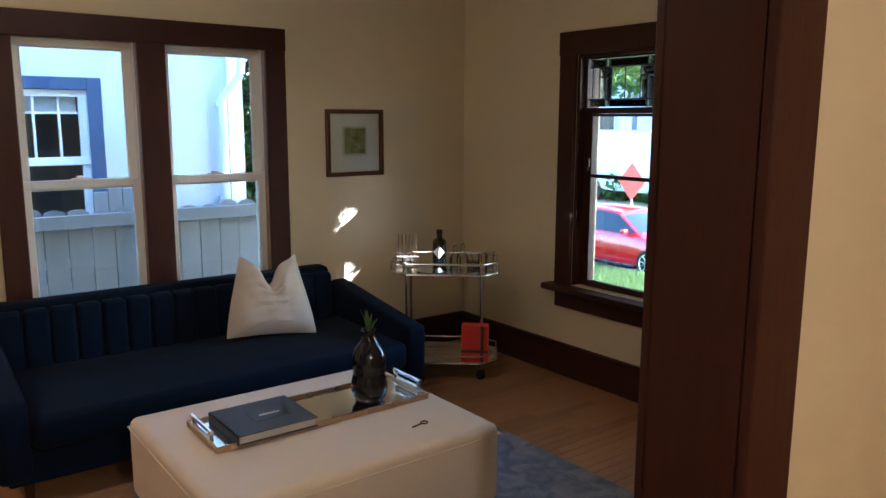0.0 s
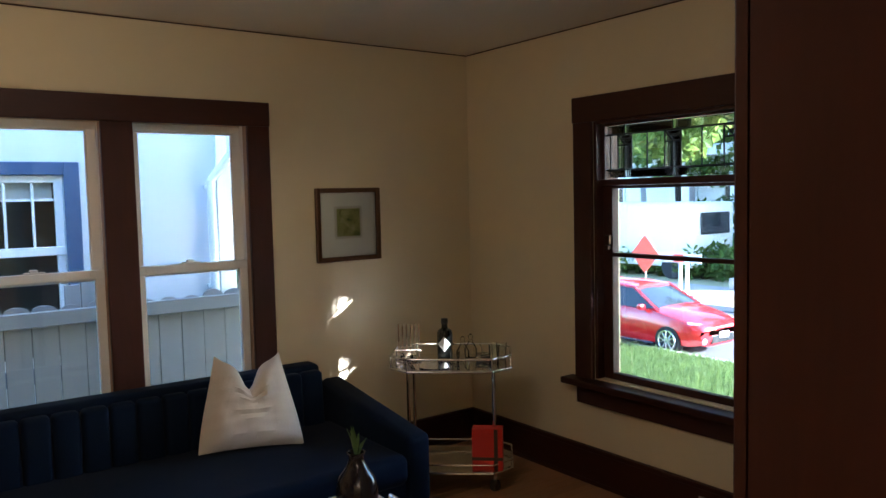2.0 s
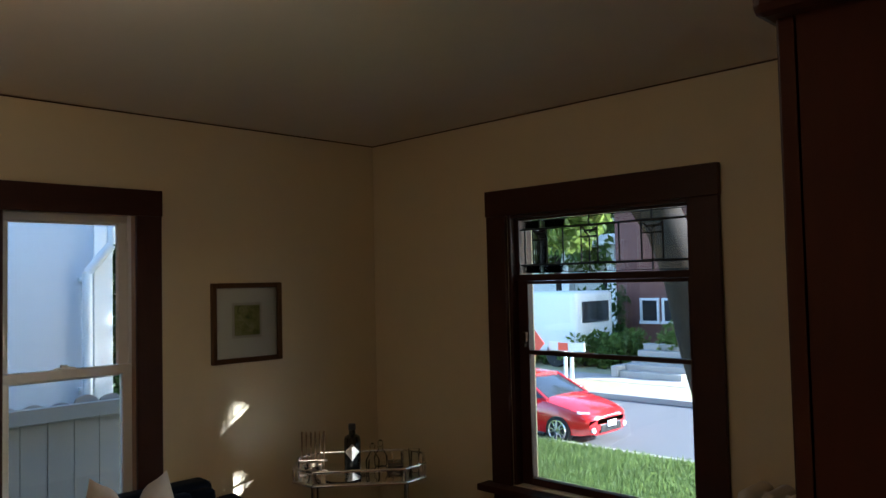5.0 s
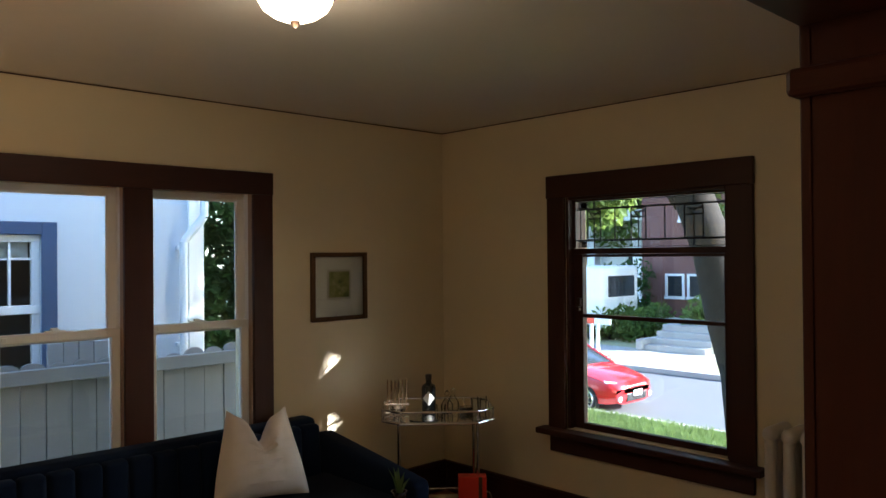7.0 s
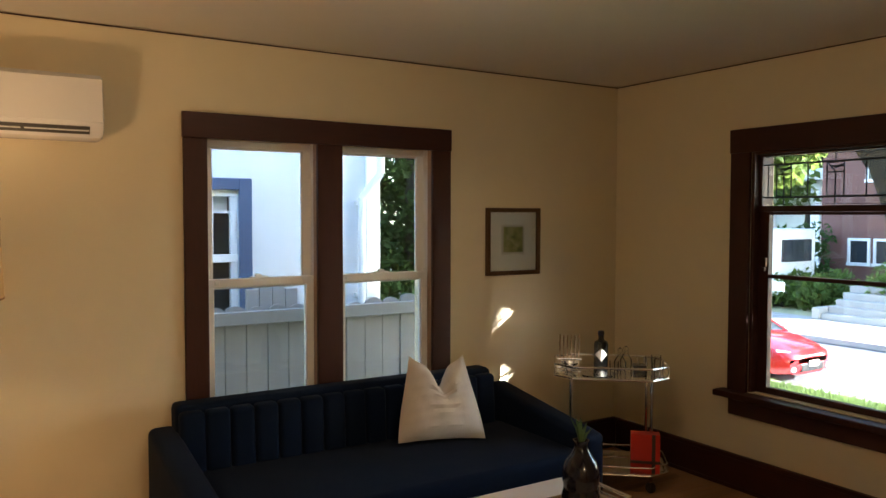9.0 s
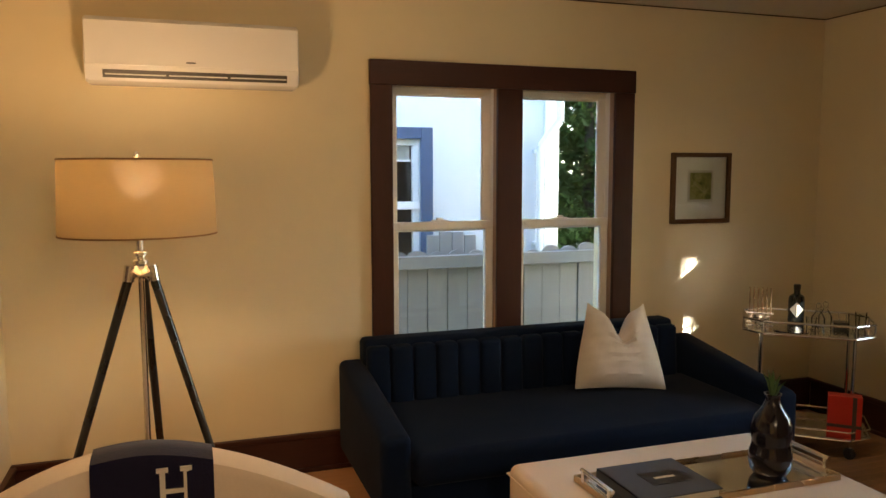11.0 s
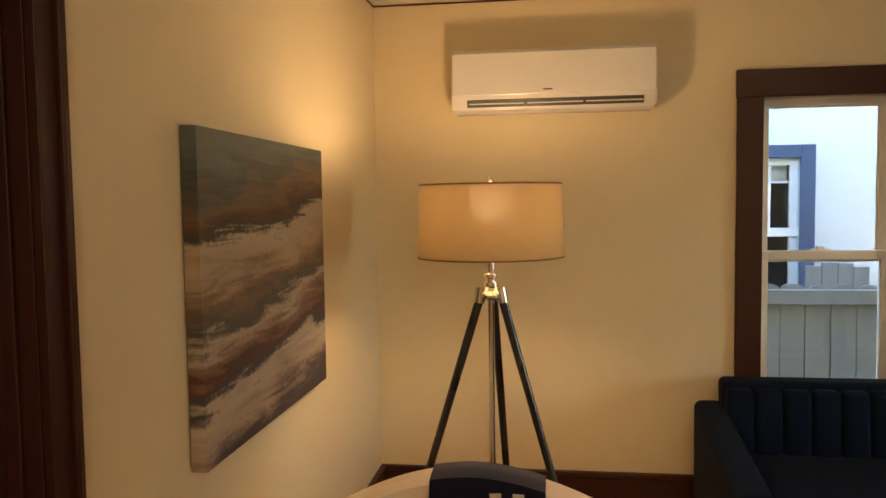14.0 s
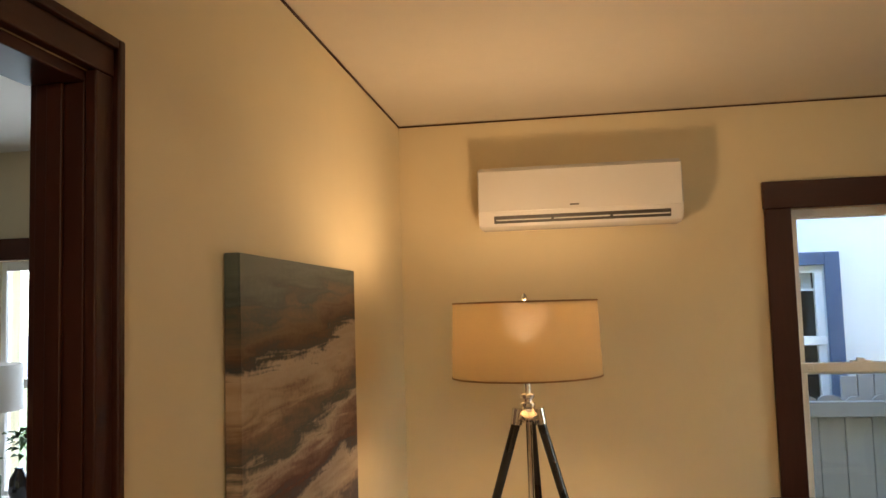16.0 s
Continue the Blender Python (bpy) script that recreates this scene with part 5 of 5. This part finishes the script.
for k, (bx, by) in enumerate(((20.5, 7.0), (27.0, 18.5))):
    clumps = [(bx + rnd.uniform(-2.2, 2.2), by + rnd.uniform(-2.6, 2.6), 4.2 + rnd.uniform(-1.6, 3.0), rnd.uniform(0.8, 1.4)) for _ in range(16)]
    push_out(tree("leafy tree across the street", (bx, by, LZ0), [(bx, by, LZ0 - 0.1), (bx + 0.1, by, 1.2), (bx, by + 0.1, 3.4)], [0.24, 0.19, 0.12],
         [((bx + 0.1, by, 1.8), (bx + 1.0, by + 1.4, 4.0), 0.07), ((bx, by, 2.2), (bx - 1.0, by - 1.2, 4.2), 0.07)], clumps, 5000, 0.16, 7 + k))


def bush(base, r, h, label, seed, material=LEAVES):
    t = thing("bush", base, label, "bush", "bushes")
    x, y, z = base
    cs = [(x + math.cos(k * 2.4) * r * 0.45, y + math.sin(k * 2.4) * r * 0.45, z + h * (0.3 + 0.09 * k), r * 0.55) for k in range(6)]
    ob = leaf_cloud("foliage", cs, 1500, 0.09, material, seed)
    ob.parent, ob.matrix_parent_inverse = t, Matrix.Translation(-Vector(base))
    part("stem", rods(((x, y, z), (x, y, z + h * 0.5), 0.05, 0.02), n=8), BARK, t)
    push_out(t)


bush((20.2, 9.6, LZ0), 1.1, 1.5, "round green bush beside the far steps", 41)
bush((21.0, 12.9, LZ0), 0.9, 0.9, "dark green bush before the brick house", 42, CONIFER)
bush((20.4, 14.6, LZ0), 1.1, 1.6, "dark green bush before the brick house", 43, CONIFER)

bush((21.8, 13.7, LZ0), 1.2, 2.6, "tall dark green shrub before the brick house", 44, CONIFER)
bush((22.2, 15.0, LZ0), 1.3, 2.3, "tall dark green shrub before the brick house", 45, CONIFER)
for k in range(6):
    bush((19.9 + 0.2 * (k % 2), 8.2 + 1.25 * k if k < 1 else 10.6 + 1.15 * k, LZ0), 0.9, 1.0, "low shaded green shrub along the far lawn", 50 + k)



def grass_strip(x0, x1, y0, y1, count, seed):
    """Uneven upright blades over the strip of lawn beside the kerb."""
    rng = np.random.default_rng(seed)
    p = np.stack([rng.uniform(x0, x1, count), rng.uniform(y0, y1, count), np.full(count, LZ)], 1)
    a = rng.uniform(0, 6.2832, count)
    side = np.stack([np.cos(a), np.sin(a), np.zeros(count)], 1) * rng.uniform(0.006, 0.016, count)[:, None]
    lean = np.stack([rng.normal(0, 0.035, count), rng.normal(0, 0.035, count), rng.uniform(0.04, 0.13, count)], 1)
    verts = np.stack([p - side, p + side, p + lean], 1).reshape(-1, 3)
    me = bpy.data.meshes.new("grass")
    me.from_pydata(verts.tolist(), [], [(3 * k, 3 * k + 1, 3 * k + 2) for k in range(count)])
    me.materials.append(BLADES)
    return tagged(new("grass", me), label="uneven green grass blades beside the kerb", category="grass", kind="stuff")


grass_strip(9.2, 13.08, 4.4, 13.0, 45000, 71)

# the brick house across the street


def sash_window(house, x, y0, y1, z0, z1):
    wd = part("window", boxes(((x - 0.06, y0 - 0.08, z0 - 0.08), (x, y0, z1 + 0.08)), ((x - 0.06, y1, z0 - 0.08), (x, y1 + 0.08, z1 + 0.08)), ((x - 0.06, y0, z1), (x, y1, z1 + 0.08)), ((x - 0.09, y0 - 0.1, z0 - 0.1), (x, y1 + 0.1, z0))), SIGN_WHITE, house)
    part("pane", boxes(((x - 0.02, y0, z0), (x - 0.01, y1, z1))), DARK_GLASS, wd)


def brick_house():
    h = thing("brick_house", (25, 8.5, LZ0), "red brick house across the street with white windows", "house")
    part("wall", boxes(((23.0, 3.0, LZ0 - 0.1), (31, 13.3, 5.2))), BRICK, h)
    part("foundation", boxes(((22.96, 2.98, LZ0 - 0.1), (23.0, 13.32, -0.3))), CONCRETE, h)
    roof = bmesh.new()
    loop = [(22.4, 5.2), (31.6, 5.2), (27, 8.0)]
    a = [roof.verts.new((x, 2.4, z)) for x, z in loop]
    b = [roof.verts.new((x, 13.9, z)) for x, z in loop]
    roof.faces.new(a), roof.faces.new(list(reversed(b)))
    for i in range(3):
        roof.faces.new((a[i], b[i], b[(i + 1) % 3], a[(i + 1) % 3]))
    part("roof", roof, ROOF, h)
    for y in (12.05, 11.25, 10.45):
        sash_window(h, 23.0, y - 0.27, y + 0.27, 0.45, 1.12)
    for y in (5.0, 6.6, 8.2):
        sash_window(h, 23.0, y - 0.4, y + 0.4, 0.6, 1.7)
    for y in (5.0, 8.2, 11.4):
        sash_window(h, 23.0, y - 0.4, y + 0.4, 3.0, 4.3)
    return h


def pale_house():
    h = thing("pale_house", (30, 22, LZ0), "pale sunlit house with white porch columns", "house")
    part("wall", boxes(((28, 14.6, LZ0 - 0.1), (36, 34, 5.0))), SIGN_WHITE, h)
    part("roof", boxes(((27.2, 14.0, 5.0), (36.8, 34.6, 5.4))), ROOF, h)
    for y in (15.0, 17.2, 19.6):
        part("porch_column", boxes(((26.2, y, LZ0), (26.6, y + 0.4, 3.2)), bevel=0.03, seg=1), SIGN_WHITE, h)
    part("porch_roof", boxes(((25.8, 14.4, 3.2), (28, 20.6, 3.6))), SIGN_WHITE, h)
    part("porch_floor", boxes(((25.8, 14.4, LZ0), (28, 20.6, LZ0 + 0.5))), BRICK, h)
    for y in (16.3, 18.6, 22.5, 26.0):
        sash_window(h, 28.0, y - 0.45, y + 0.45, 0.5, 2.0)
    return h


push_out(brick_house())
push_out(pale_house())
steps = thing("garden_steps", (19, 9.7, LZ0), "weathered concrete garden steps up to the brick house", "steps")
for k in range(5):
    part("step", boxes(((18.2 + 0.32 * k, 8.9, LZ0), (18.52 + 0.32 * k, 10.7, LZ0 + 0.16 * (k + 1))), bevel=0.012, seg=1), CONCRETE, steps)
part("side_wall", boxes(((18.1, 10.7, LZ0), (19.9, 10.9, LZ0 + 0.3)), bevel=0.02, seg=1), CONCRETE, steps)

# signs and the white van
dia = thing("road_work_sign", (16.2, 12.3, LZ0), "red-orange diamond road sign on a low stand", "road sign")
bm = bmesh.new()
vs = [(0, 0.5), (0.44, 0), (0, -0.5), (-0.44, 0)]
f = [bm.verts.new((16.2, 12.3 + a, 0.23 + b)) for a, b in vs]
k = [bm.verts.new((16.225, 12.3 + a, 0.23 + b)) for a, b in vs]
bm.faces.new(f), bm.faces.new(list(reversed(k)))
for i in range(4):
    bm.faces.new((f[i], k[i], k[(i + 1) % 4], f[(i + 1) % 4]))
part("panel", bm, SIGN_RED, dia)
part("stand", rods(((16.24, 12.3, 0.0), (16.24, 12.3, LZ0), 0.02), ((16.24, 11.9, LZ0 + 0.02), (16.24, 12.7, LZ0 + 0.02), 0.02)), SIGN_WHITE, dia)
bar = thing("barricade", (16.4, 11.4, LZ0), "white street barricade with orange striped top board", "barricade")
for y in (11.1, 11.3):
    part("leg", boxes(((16.38, y, LZ0), (16.44, y + 0.07, 0.25))), SIGN_WHITE, bar)
part("board", boxes(((16.35, 10.7, 0.05), (16.38, 11.8, 0.27))), SIGN_WHITE, bar)
part("stripe", boxes(((16.34, 11.2, 0.06), (16.35, 11.5, 0.26))), SIGN_RED, bar)
stop = thing("stop_sign", (21, 14.75, LZ0), "red octagonal stop sign on a post", "road sign")
part("panel", rods(((21.0, 14.75, 1.12), (21.02, 14.75, 1.12), 0.38), n=8), SIGN_RED, stop)
part("legend_bar", boxes(((20.99, 14.53, 1.06), (20.999, 14.97, 1.18))), SIGN_WHITE, stop)
part("post", rods(((21.05, 14.75, LZ0), (21.05, 14.75, 1.4), 0.03), n=8), CHROME, stop)


for ob in (steps, dia, bar, stop):
    push_out(ob)


def wheel(parent, x, y, z, r, out):
    """out: -1 faces the house side."""
    t = part("wheel", rods(((x, y, z), (x - out * 0.2, y, z), r), n=28), TYRE, parent)
    rim = bmesh.new()
    bm_rod(rim, (x + out * 0.004, y, z), (x - out * 0.05, y, z), r * 0.28, n=14)
    for k in range(5):
        for da in (-0.13, 0.13):
            a = k * 2 * math.pi / 5 + da
            bm_rod(rim, (x + out * 0.006, y + 0.15 * r * math.cos(a), z + 0.15 * r * math.sin(a)), (x + out * 0.006, y + 0.70 * r * math.cos(a + da), z + 0.70 * r * math.sin(a + da)), 0.018, n=6)
    for k in range(20):
        a, b = k * math.pi / 10, (k + 1) * math.pi / 10
        bm_rod(rim, (x + out * 0.006, y + 0.71 * r * math.cos(a), z + 0.71 * r * math.sin(a)), (x + out * 0.006, y + 0.71 * r * math.cos(b), z + 0.71 * r * math.sin(b)), 0.02, n=6)
    part("rim", rim, CHROME, t)


def loft(stations, n_side):
    """Cross-sections (y, list of half width and height) closed over the car's width."""
    bm = bmesh.new()
    rings = []
    for y, prof in stations:
        ring = [bm.verts.new((wd, y, z)) for wd, z in prof] + [bm.verts.new((-wd, y, z)) for wd, z in reversed(prof)]
        rings.append(ring)
    for a, b in zip(rings, rings[1:]):
        for i in range(len(a)):
            j = (i + 1) % len(a)
            bm.faces.new((a[i], b[i], b[j], a[j]))
    bm.faces.new(rings[0]), bm.faces.new(list(reversed(rings[-1])))
    return bm


def car(cx, nose, ground):
    c = thing("parked_car", (cx, nose + 2.1, ground), "parked bright red hatchback car at the kerb", "car")
    m = Matrix.Translation((cx, nose, ground)) @ Matrix.Scale(0.93, 4)

    def put(name, bm, material, parent=c, smooth=False, label=""):
        bmesh.ops.transform(bm, matrix=m, verts=bm.verts)
        return part(name, bm, material, parent, label, smooth)

    def ring(wd, low, belt, crown):
        return [(wd * 0.55, low), (wd * 0.93, low + 0.05), (wd, low + 0.25), (wd * 0.985, belt - 0.12), (wd * 0.93, belt - 0.02), (wd * 0.70, belt + crown * 0.7), (wd * 0.3, belt + crown)]

    body = loft([(0.0, ring(0.52, 0.34, 0.60, 0.02)), (0.08, ring(0.72, 0.22, 0.68, 0.03)), (0.3, ring(0.84, 0.18, 0.76, 0.06)), (0.7, ring(0.89, 0.18, 0.86, 0.07)), (1.15, ring(0.91, 0.18, 0.95, 0.07)), (1.5, ring(0.91, 0.18, 0.97, 0.03)),
                 (2.4, ring(0.91, 0.18, 0.98, 0.01)), (3.4, ring(0.90, 0.2, 1.02, 0.01)), (4.0, ring(0.86, 0.25, 1.02, 0.01)), (4.28, ring(0.74, 0.32, 0.95, 0.0))], 7)
    put("body", body, CAR_RED, smooth=True)
    cab = loft([(1.12, [(0.78, 0.93), (0.72, 0.95), (0.4, 0.96)]), (1.95, [(0.80, 0.95), (0.62, 1.40), (0.35, 1.44)]), (2.6, [(0.80, 0.96), (0.63, 1.45), (0.35, 1.48)]), (3.4, [(0.80, 1.0), (0.62, 1.42), (0.35, 1.45)]), (4.12, [(0.74, 1.0), (0.56, 1.08), (0.3, 1.10)])], 3)
    put("windows", cab, DARK_GLASS, smooth=True, label="dark tinted glass")
    roof = loft([(1.9, [(0.645, 1.375), (0.60, 1.425), (0.3, 1.455)]), (2.6, [(0.655, 1.43), (0.61, 1.475), (0.3, 1.50)]), (3.5, [(0.645, 1.40), (0.58, 1.44), (0.3, 1.465)])], 3)
    put("roof", roof, CAR_RED, smooth=True)
    for s in (-1, 1):
        put("pillar", rods(((s * 0.79, 1.15, 0.95), (s * 0.635, 1.95, 1.40), 0.035), n=8), CAR_RED)
        put("pillar", rods(((s * 0.815, 2.75, 0.98), (s * 0.65, 2.75, 1.43), 0.03), n=8), BLACK)
        put("pillar", rods(((s * 0.80, 3.65, 1.0), (s * 0.62, 3.45, 1.42), 0.07), n=8), CAR_RED)
        lamp = bmesh.new()
        bm_box(lamp, (s * 0.50 - 0.16, 0.10, 0.60), (s * 0.50 + 0.16, 0.42, 0.72), 0.04, 2)
        for v in lamp.verts:
            v.co.y += 0.9 * max(0, abs(v.co.x) - 0.45)
            v.co.z += 0.18 * (v.co.y - 0.1)
            v.co.x += s * 0.14
        put("headlight", lamp, LAMP_LENS, smooth=True)
        put("fog_lamp", rods(((s * 0.62, 0.12, 0.36), (s * 0.62, 0.03, 0.36), 0.06), n=14), LAMP_LENS)
        put("mirror", boxes(((s * 0.98 - 0.09, 1.42, 0.96), (s * 0.98 + 0.09, 1.56, 1.09)), bevel=0.04, seg=2), CAR_RED, smooth=True)
        for y in (0.83, 3.45):
            wheel(c, cx + s * 0.85, nose + y * 0.93, ground + 0.295, 0.295, s)
    put("grille", boxes(((-0.42, -0.015, 0.28), (0.42, 0.06, 0.48)), bevel=0.03), BLACK)
    put("upper_grille", boxes(((-0.38, 0.0, 0.60), (0.38, 0.1, 0.645)), bevel=0.012), CHROME)
    put("number_plate", boxes(((-0.17, -0.035, 0.40), (0.17, -0.018, 0.53)), bevel=0.004), SIGN_WHITE)
    put("sill", boxes(((-0.90, 1.2, 0.15), (0.90, 3.0, 0.23)), bevel=0.02), BLACK)


car(14.25, 9.75, GZ)


def van():
    v = thing("white_van", (21, 14, LZ0), "white delivery van parked across the street", "van")
    part("body", boxes(((19.2, 12.6, LZ0 + 0.35), (21.2, 16.8, 1.5)), bevel=0.12, seg=3), SIGN_WHITE, v, smooth=True)
    part("windscreen", boxes(((19.5, 12.55, 0.55), (20.9, 12.62, 1.2)), bevel=0.03), DARK_GLASS, v)
    for y in (13.4, 16.0):
        for x, s in ((19.2, -1), (21.2, 1)):
            part("wheel", rods(((x, y, LZ0 + 0.36), (x - s * 0.2, y, LZ0 + 0.36), 0.36), n=20), TYRE, v)
    push_out(v)


van()

# ---- the neighbour's house, fence and evergreen, seen from the north windows ----


def neighbour_house():
    y = 6.3
    h = thing("neighbour_house", (0, y, LZ), "white stucco neighbouring house with slate blue window trim", "house")
    x0, x1, z0, z1, xc = 0.45, 1.315, 0.45, 1.765, 2.50
    part("wall", boxes(((-3.8, y, LZ - 0.1), (x0, y + 0.25, 3.4)), ((x1, y, LZ - 0.1), (xc, y + 0.25, 3.4)), ((x0, y, LZ - 0.1), (x1, y + 0.25, z0)), ((x0, y, z1), (x1, y + 0.25, 3.4))), STUCCO, h)
    part("side_wall", boxes(((xc - 0.25, y + 0.25, LZ - 0.1), (xc, y + 9, 3.4))), STUCCO, h)
    # near-black sheet stands for the shade of the room behind the window
    part("room_shade_sheet", boxes(((-3.8, y + 1.4, LZ), (xc - 0.25, y + 1.5, 3.4))), DARK_PLASTIC_AND_SHADE, h)
    part("eaves", boxes(((-4.2, y - 0.2, 3.4), (xc + 0.4, y + 9.3, 3.5))), STUCCO, h)
    part("corner_board", boxes(((xc - 0.11, y - 0.022, LZ - 0.1), (xc + 0.02, y, 3.39)), bevel=0.004, seg=1), SIGN_WHITE, h)
    wd = part("window", boxes(((x0 - 0.1, y - 0.03, z0 - 0.1), (x0, y, z1 + 0.09)), ((x1, y - 0.03, z0 - 0.1), (x1 + 0.1, y, z1 + 0.09)), ((x0, y - 0.03, z1), (x1, y, z1 + 0.09)), ((x0, y - 0.05, z0 - 0.1), (x1, y, z0)), bevel=0.005, seg=1), BLUE_TRIM, h, "slate blue painted trim")
    zm = 1.245
    part("sash", boxes(((x0 + 0.002, y + 0.023, z0 + 0.002), (x0 + 0.055, y + 0.067, z1 - 0.002)), ((x1 - 0.055, y + 0.023, z0 + 0.002), (x1 - 0.002, y + 0.067, z1 - 0.002)), ((x0, y + 0.02, z1 - 0.05), (x1, y + 0.07, z1)), ((x0, y + 0.02, z0), (x1, y + 0.07, z0 + 0.06)), ((x0, y + 0.01, zm - 0.03), (x1, y + 0.07, zm + 0.03)), bevel=0.003, seg=1), VINYL, wd)
    for x in (x0 + 0.19, x0 + 0.36, x1 - 0.36, x1 - 0.19):
        part("muntin", boxes(((x - 0.008, y + 0.03, zm + 0.03), (x + 0.008, y + 0.06, z1 - 0.05))), VINYL, wd)
    part("muntin", boxes(((x0 + 0.055, y + 0.032, 1.59), (x1 - 0.055, y + 0.058, 1.606))), VINYL, wd)
    part("pane", boxes(((x0 + 0.05, y + 0.045, z0 + 0.05), (x1 - 0.05, y + 0.05, z1 - 0.045))), GLASS, wd)
    part("blind", boxes(((x0 + 0.06, y + 0.09, 1.60), (x1 - 0.06, y + 0.096, z1 - 0.02))), MAT_BOARD, wd)
    xd = 2.33
    part("downspout", rods(((xd, y - 0.06, LZ), (xd, y - 0.06, 1.72), 0.032), ((xd, y - 0.06, 1.72), (xd + 0.14, y - 0.13, 1.92), 0.032), ((xd + 0.14, y - 0.13, 1.92), (xd + 0.15, y - 0.14, 3.4), 0.032), n=14), SIGN_WHITE, h, smooth=True)
    for z in (1.66, 0.9):
        part("strap", boxes(((xd - 0.045, y - 0.035, z), (xd + 0.045, y - 0.001, z + 0.03)), bevel=0.003, seg=1), SIGN_WHITE, h)


neighbour_house()
FY = 5.4
fence = thing("fence", (1.5, FY, LZ), "weathered grey wooden fence with scalloped board tops", "fence")
rnd = random.Random(8)


def board_shape(top, half, arch):
    """A fence board with a worn rounded top."""
    bm = bmesh.new()
    prof = [(-half, LZ), (half, LZ), (half, top - arch), (half * 0.86, top - arch * 0.5), (half * 0.45, top - arch * 0.12), (0.0, top), (-half * 0.45, top - arch * 0.1), (-half * 0.86, top - arch * 0.45), (-half, top - arch)]
    a = [bm.verts.new((x, 0, z)) for x, z in prof]
    b = [bm.verts.new((x, 0.018, z)) for x, z in prof]
    bm.faces.new(a), bm.faces.new(list(reversed(b)))
    for i in range(len(prof)):
        j = (i + 1) % len(prof)
        bm.faces.new((a[i], b[i], b[j], a[j]))
    finish(bm, False)
    me = bpy.data.meshes.new("board")
    bm.to_mesh(me)
    bm.free()
    me.materials.append(FENCE)
    return me


board_meshes = [board_shape(0.995, 0.069, 0.05), board_shape(1.0, 0.068, 0.035), board_shape(0.985, 0.0695, 0.06)]
for k in range(62):
    x = -3.4 + k * 0.1425
    ob = new("board", board_meshes[rnd.randrange(3)])
    ob.parent = fence
    ob.matrix_parent_inverse = Matrix.Translation(-fence.location)
    ob.location = (x, FY + rnd.uniform(-0.004, 0.004), rnd.uniform(-0.022, 0.006))
part("rail", boxes(((-3.5, FY - 0.045, 0.862), (5.4, FY - 0.006, 0.950)), bevel=0.004, seg=1), FENCE, fence)
part("rail", boxes(((-3.5, FY - 0.045, -0.3), (5.4, FY - 0.006, -0.21)), bevel=0.004, seg=1), FENCE, fence)
for x in (-3.3, -0.9, 1.62, 4.0):
    part("post", boxes(((x, FY + 0.024, LZ), (x + 0.09, FY + 0.11, 0.93)), bevel=0.006, seg=1), FENCE, fence)
gate = thing("garden_gate", (1.32, FY + 0.3, LZ), "weathered wooden garden gate with an arched top behind the fence", "gate")
for k, top in enumerate((1.06, 1.085, 1.08, 1.055)):
    part("board", boxes(((1.18 + k * 0.095, FY + 0.30, LZ), (1.272 + k * 0.095, FY + 0.32, top)), bevel=0.004, seg=1), FENCE, gate)
part("brace", boxes(((1.18, FY + 0.321, 0.4), (1.557, FY + 0.35, 0.48)), bevel=0.003, seg=1), FENCE, gate)
ev = thing("evergreen", (3.55, 7.6, LZ), "tall dense dark green arborvitae by the fence", "evergreen")
part("trunk", rods(((3.55, 7.6, LZ), (3.55, 7.6, 3.5), 0.09, 0.03), n=10), BARK, ev)
rnd = random.Random(17)
cs = [(3.45 + rnd.uniform(-0.35, 0.35) + dx, 7.6 + rnd.uniform(-0.4, 0.4), z, 0.62 - 0.05 * z + rnd.uniform(-0.08, 0.1)) for z in (-0.4, 0.1, 0.6, 1.1, 1.6, 2.1, 2.7, 3.3) for dx in (-0.2, 0.6, 1.5)]
ob = leaf_cloud("crown", cs, 26000, 0.055, CONIFER, 19)
ob.parent, ob.matrix_parent_inverse = ev, Matrix.Translation(-ev.location)

# ---- floor boards, last ----
floor = bpy.data.objects["floor"]
rnd = random.Random(5)
width, lengths = 0.057, (0.9, 1.2, 1.5)
plank_mesh = {}
for ln in lengths:
    bm = boxes(((0, 0.0006, -0.012), (ln - 0.001, width - 0.0006, 0.0)), bevel=0.0012, seg=1)
    finish(bm, False)
    me = bpy.data.meshes.new("plank")
    bm.to_mesh(me)
    bm.free()
    me.materials.append(OAK)
    plank_mesh[ln] = me
rest = bmesh.new()
y = -3.0
while y < YN:
    x = XW - WT + 0.0 - rnd.uniform(0, 0.8)
    while x < XE:
        ln = rnd.choice(lengths)
        near = x > 1.0 and y > 1.2
        if near and x + ln < XE + 0.15:
            ob = new("plank", plank_mesh[ln])
            ob.parent = floor
            ob.location = (x, y, 0)
        else:
            bm_box(rest, (max(x, XW - WT), y + 0.0006, -0.012), (min(x + ln - 0.001, XE), y + width - 0.0006, -0.0002))
        x += ln
    y += width
rest_ob = part("planks", rest, OAK, floor)
tagged(rest_ob, kind="stuff")
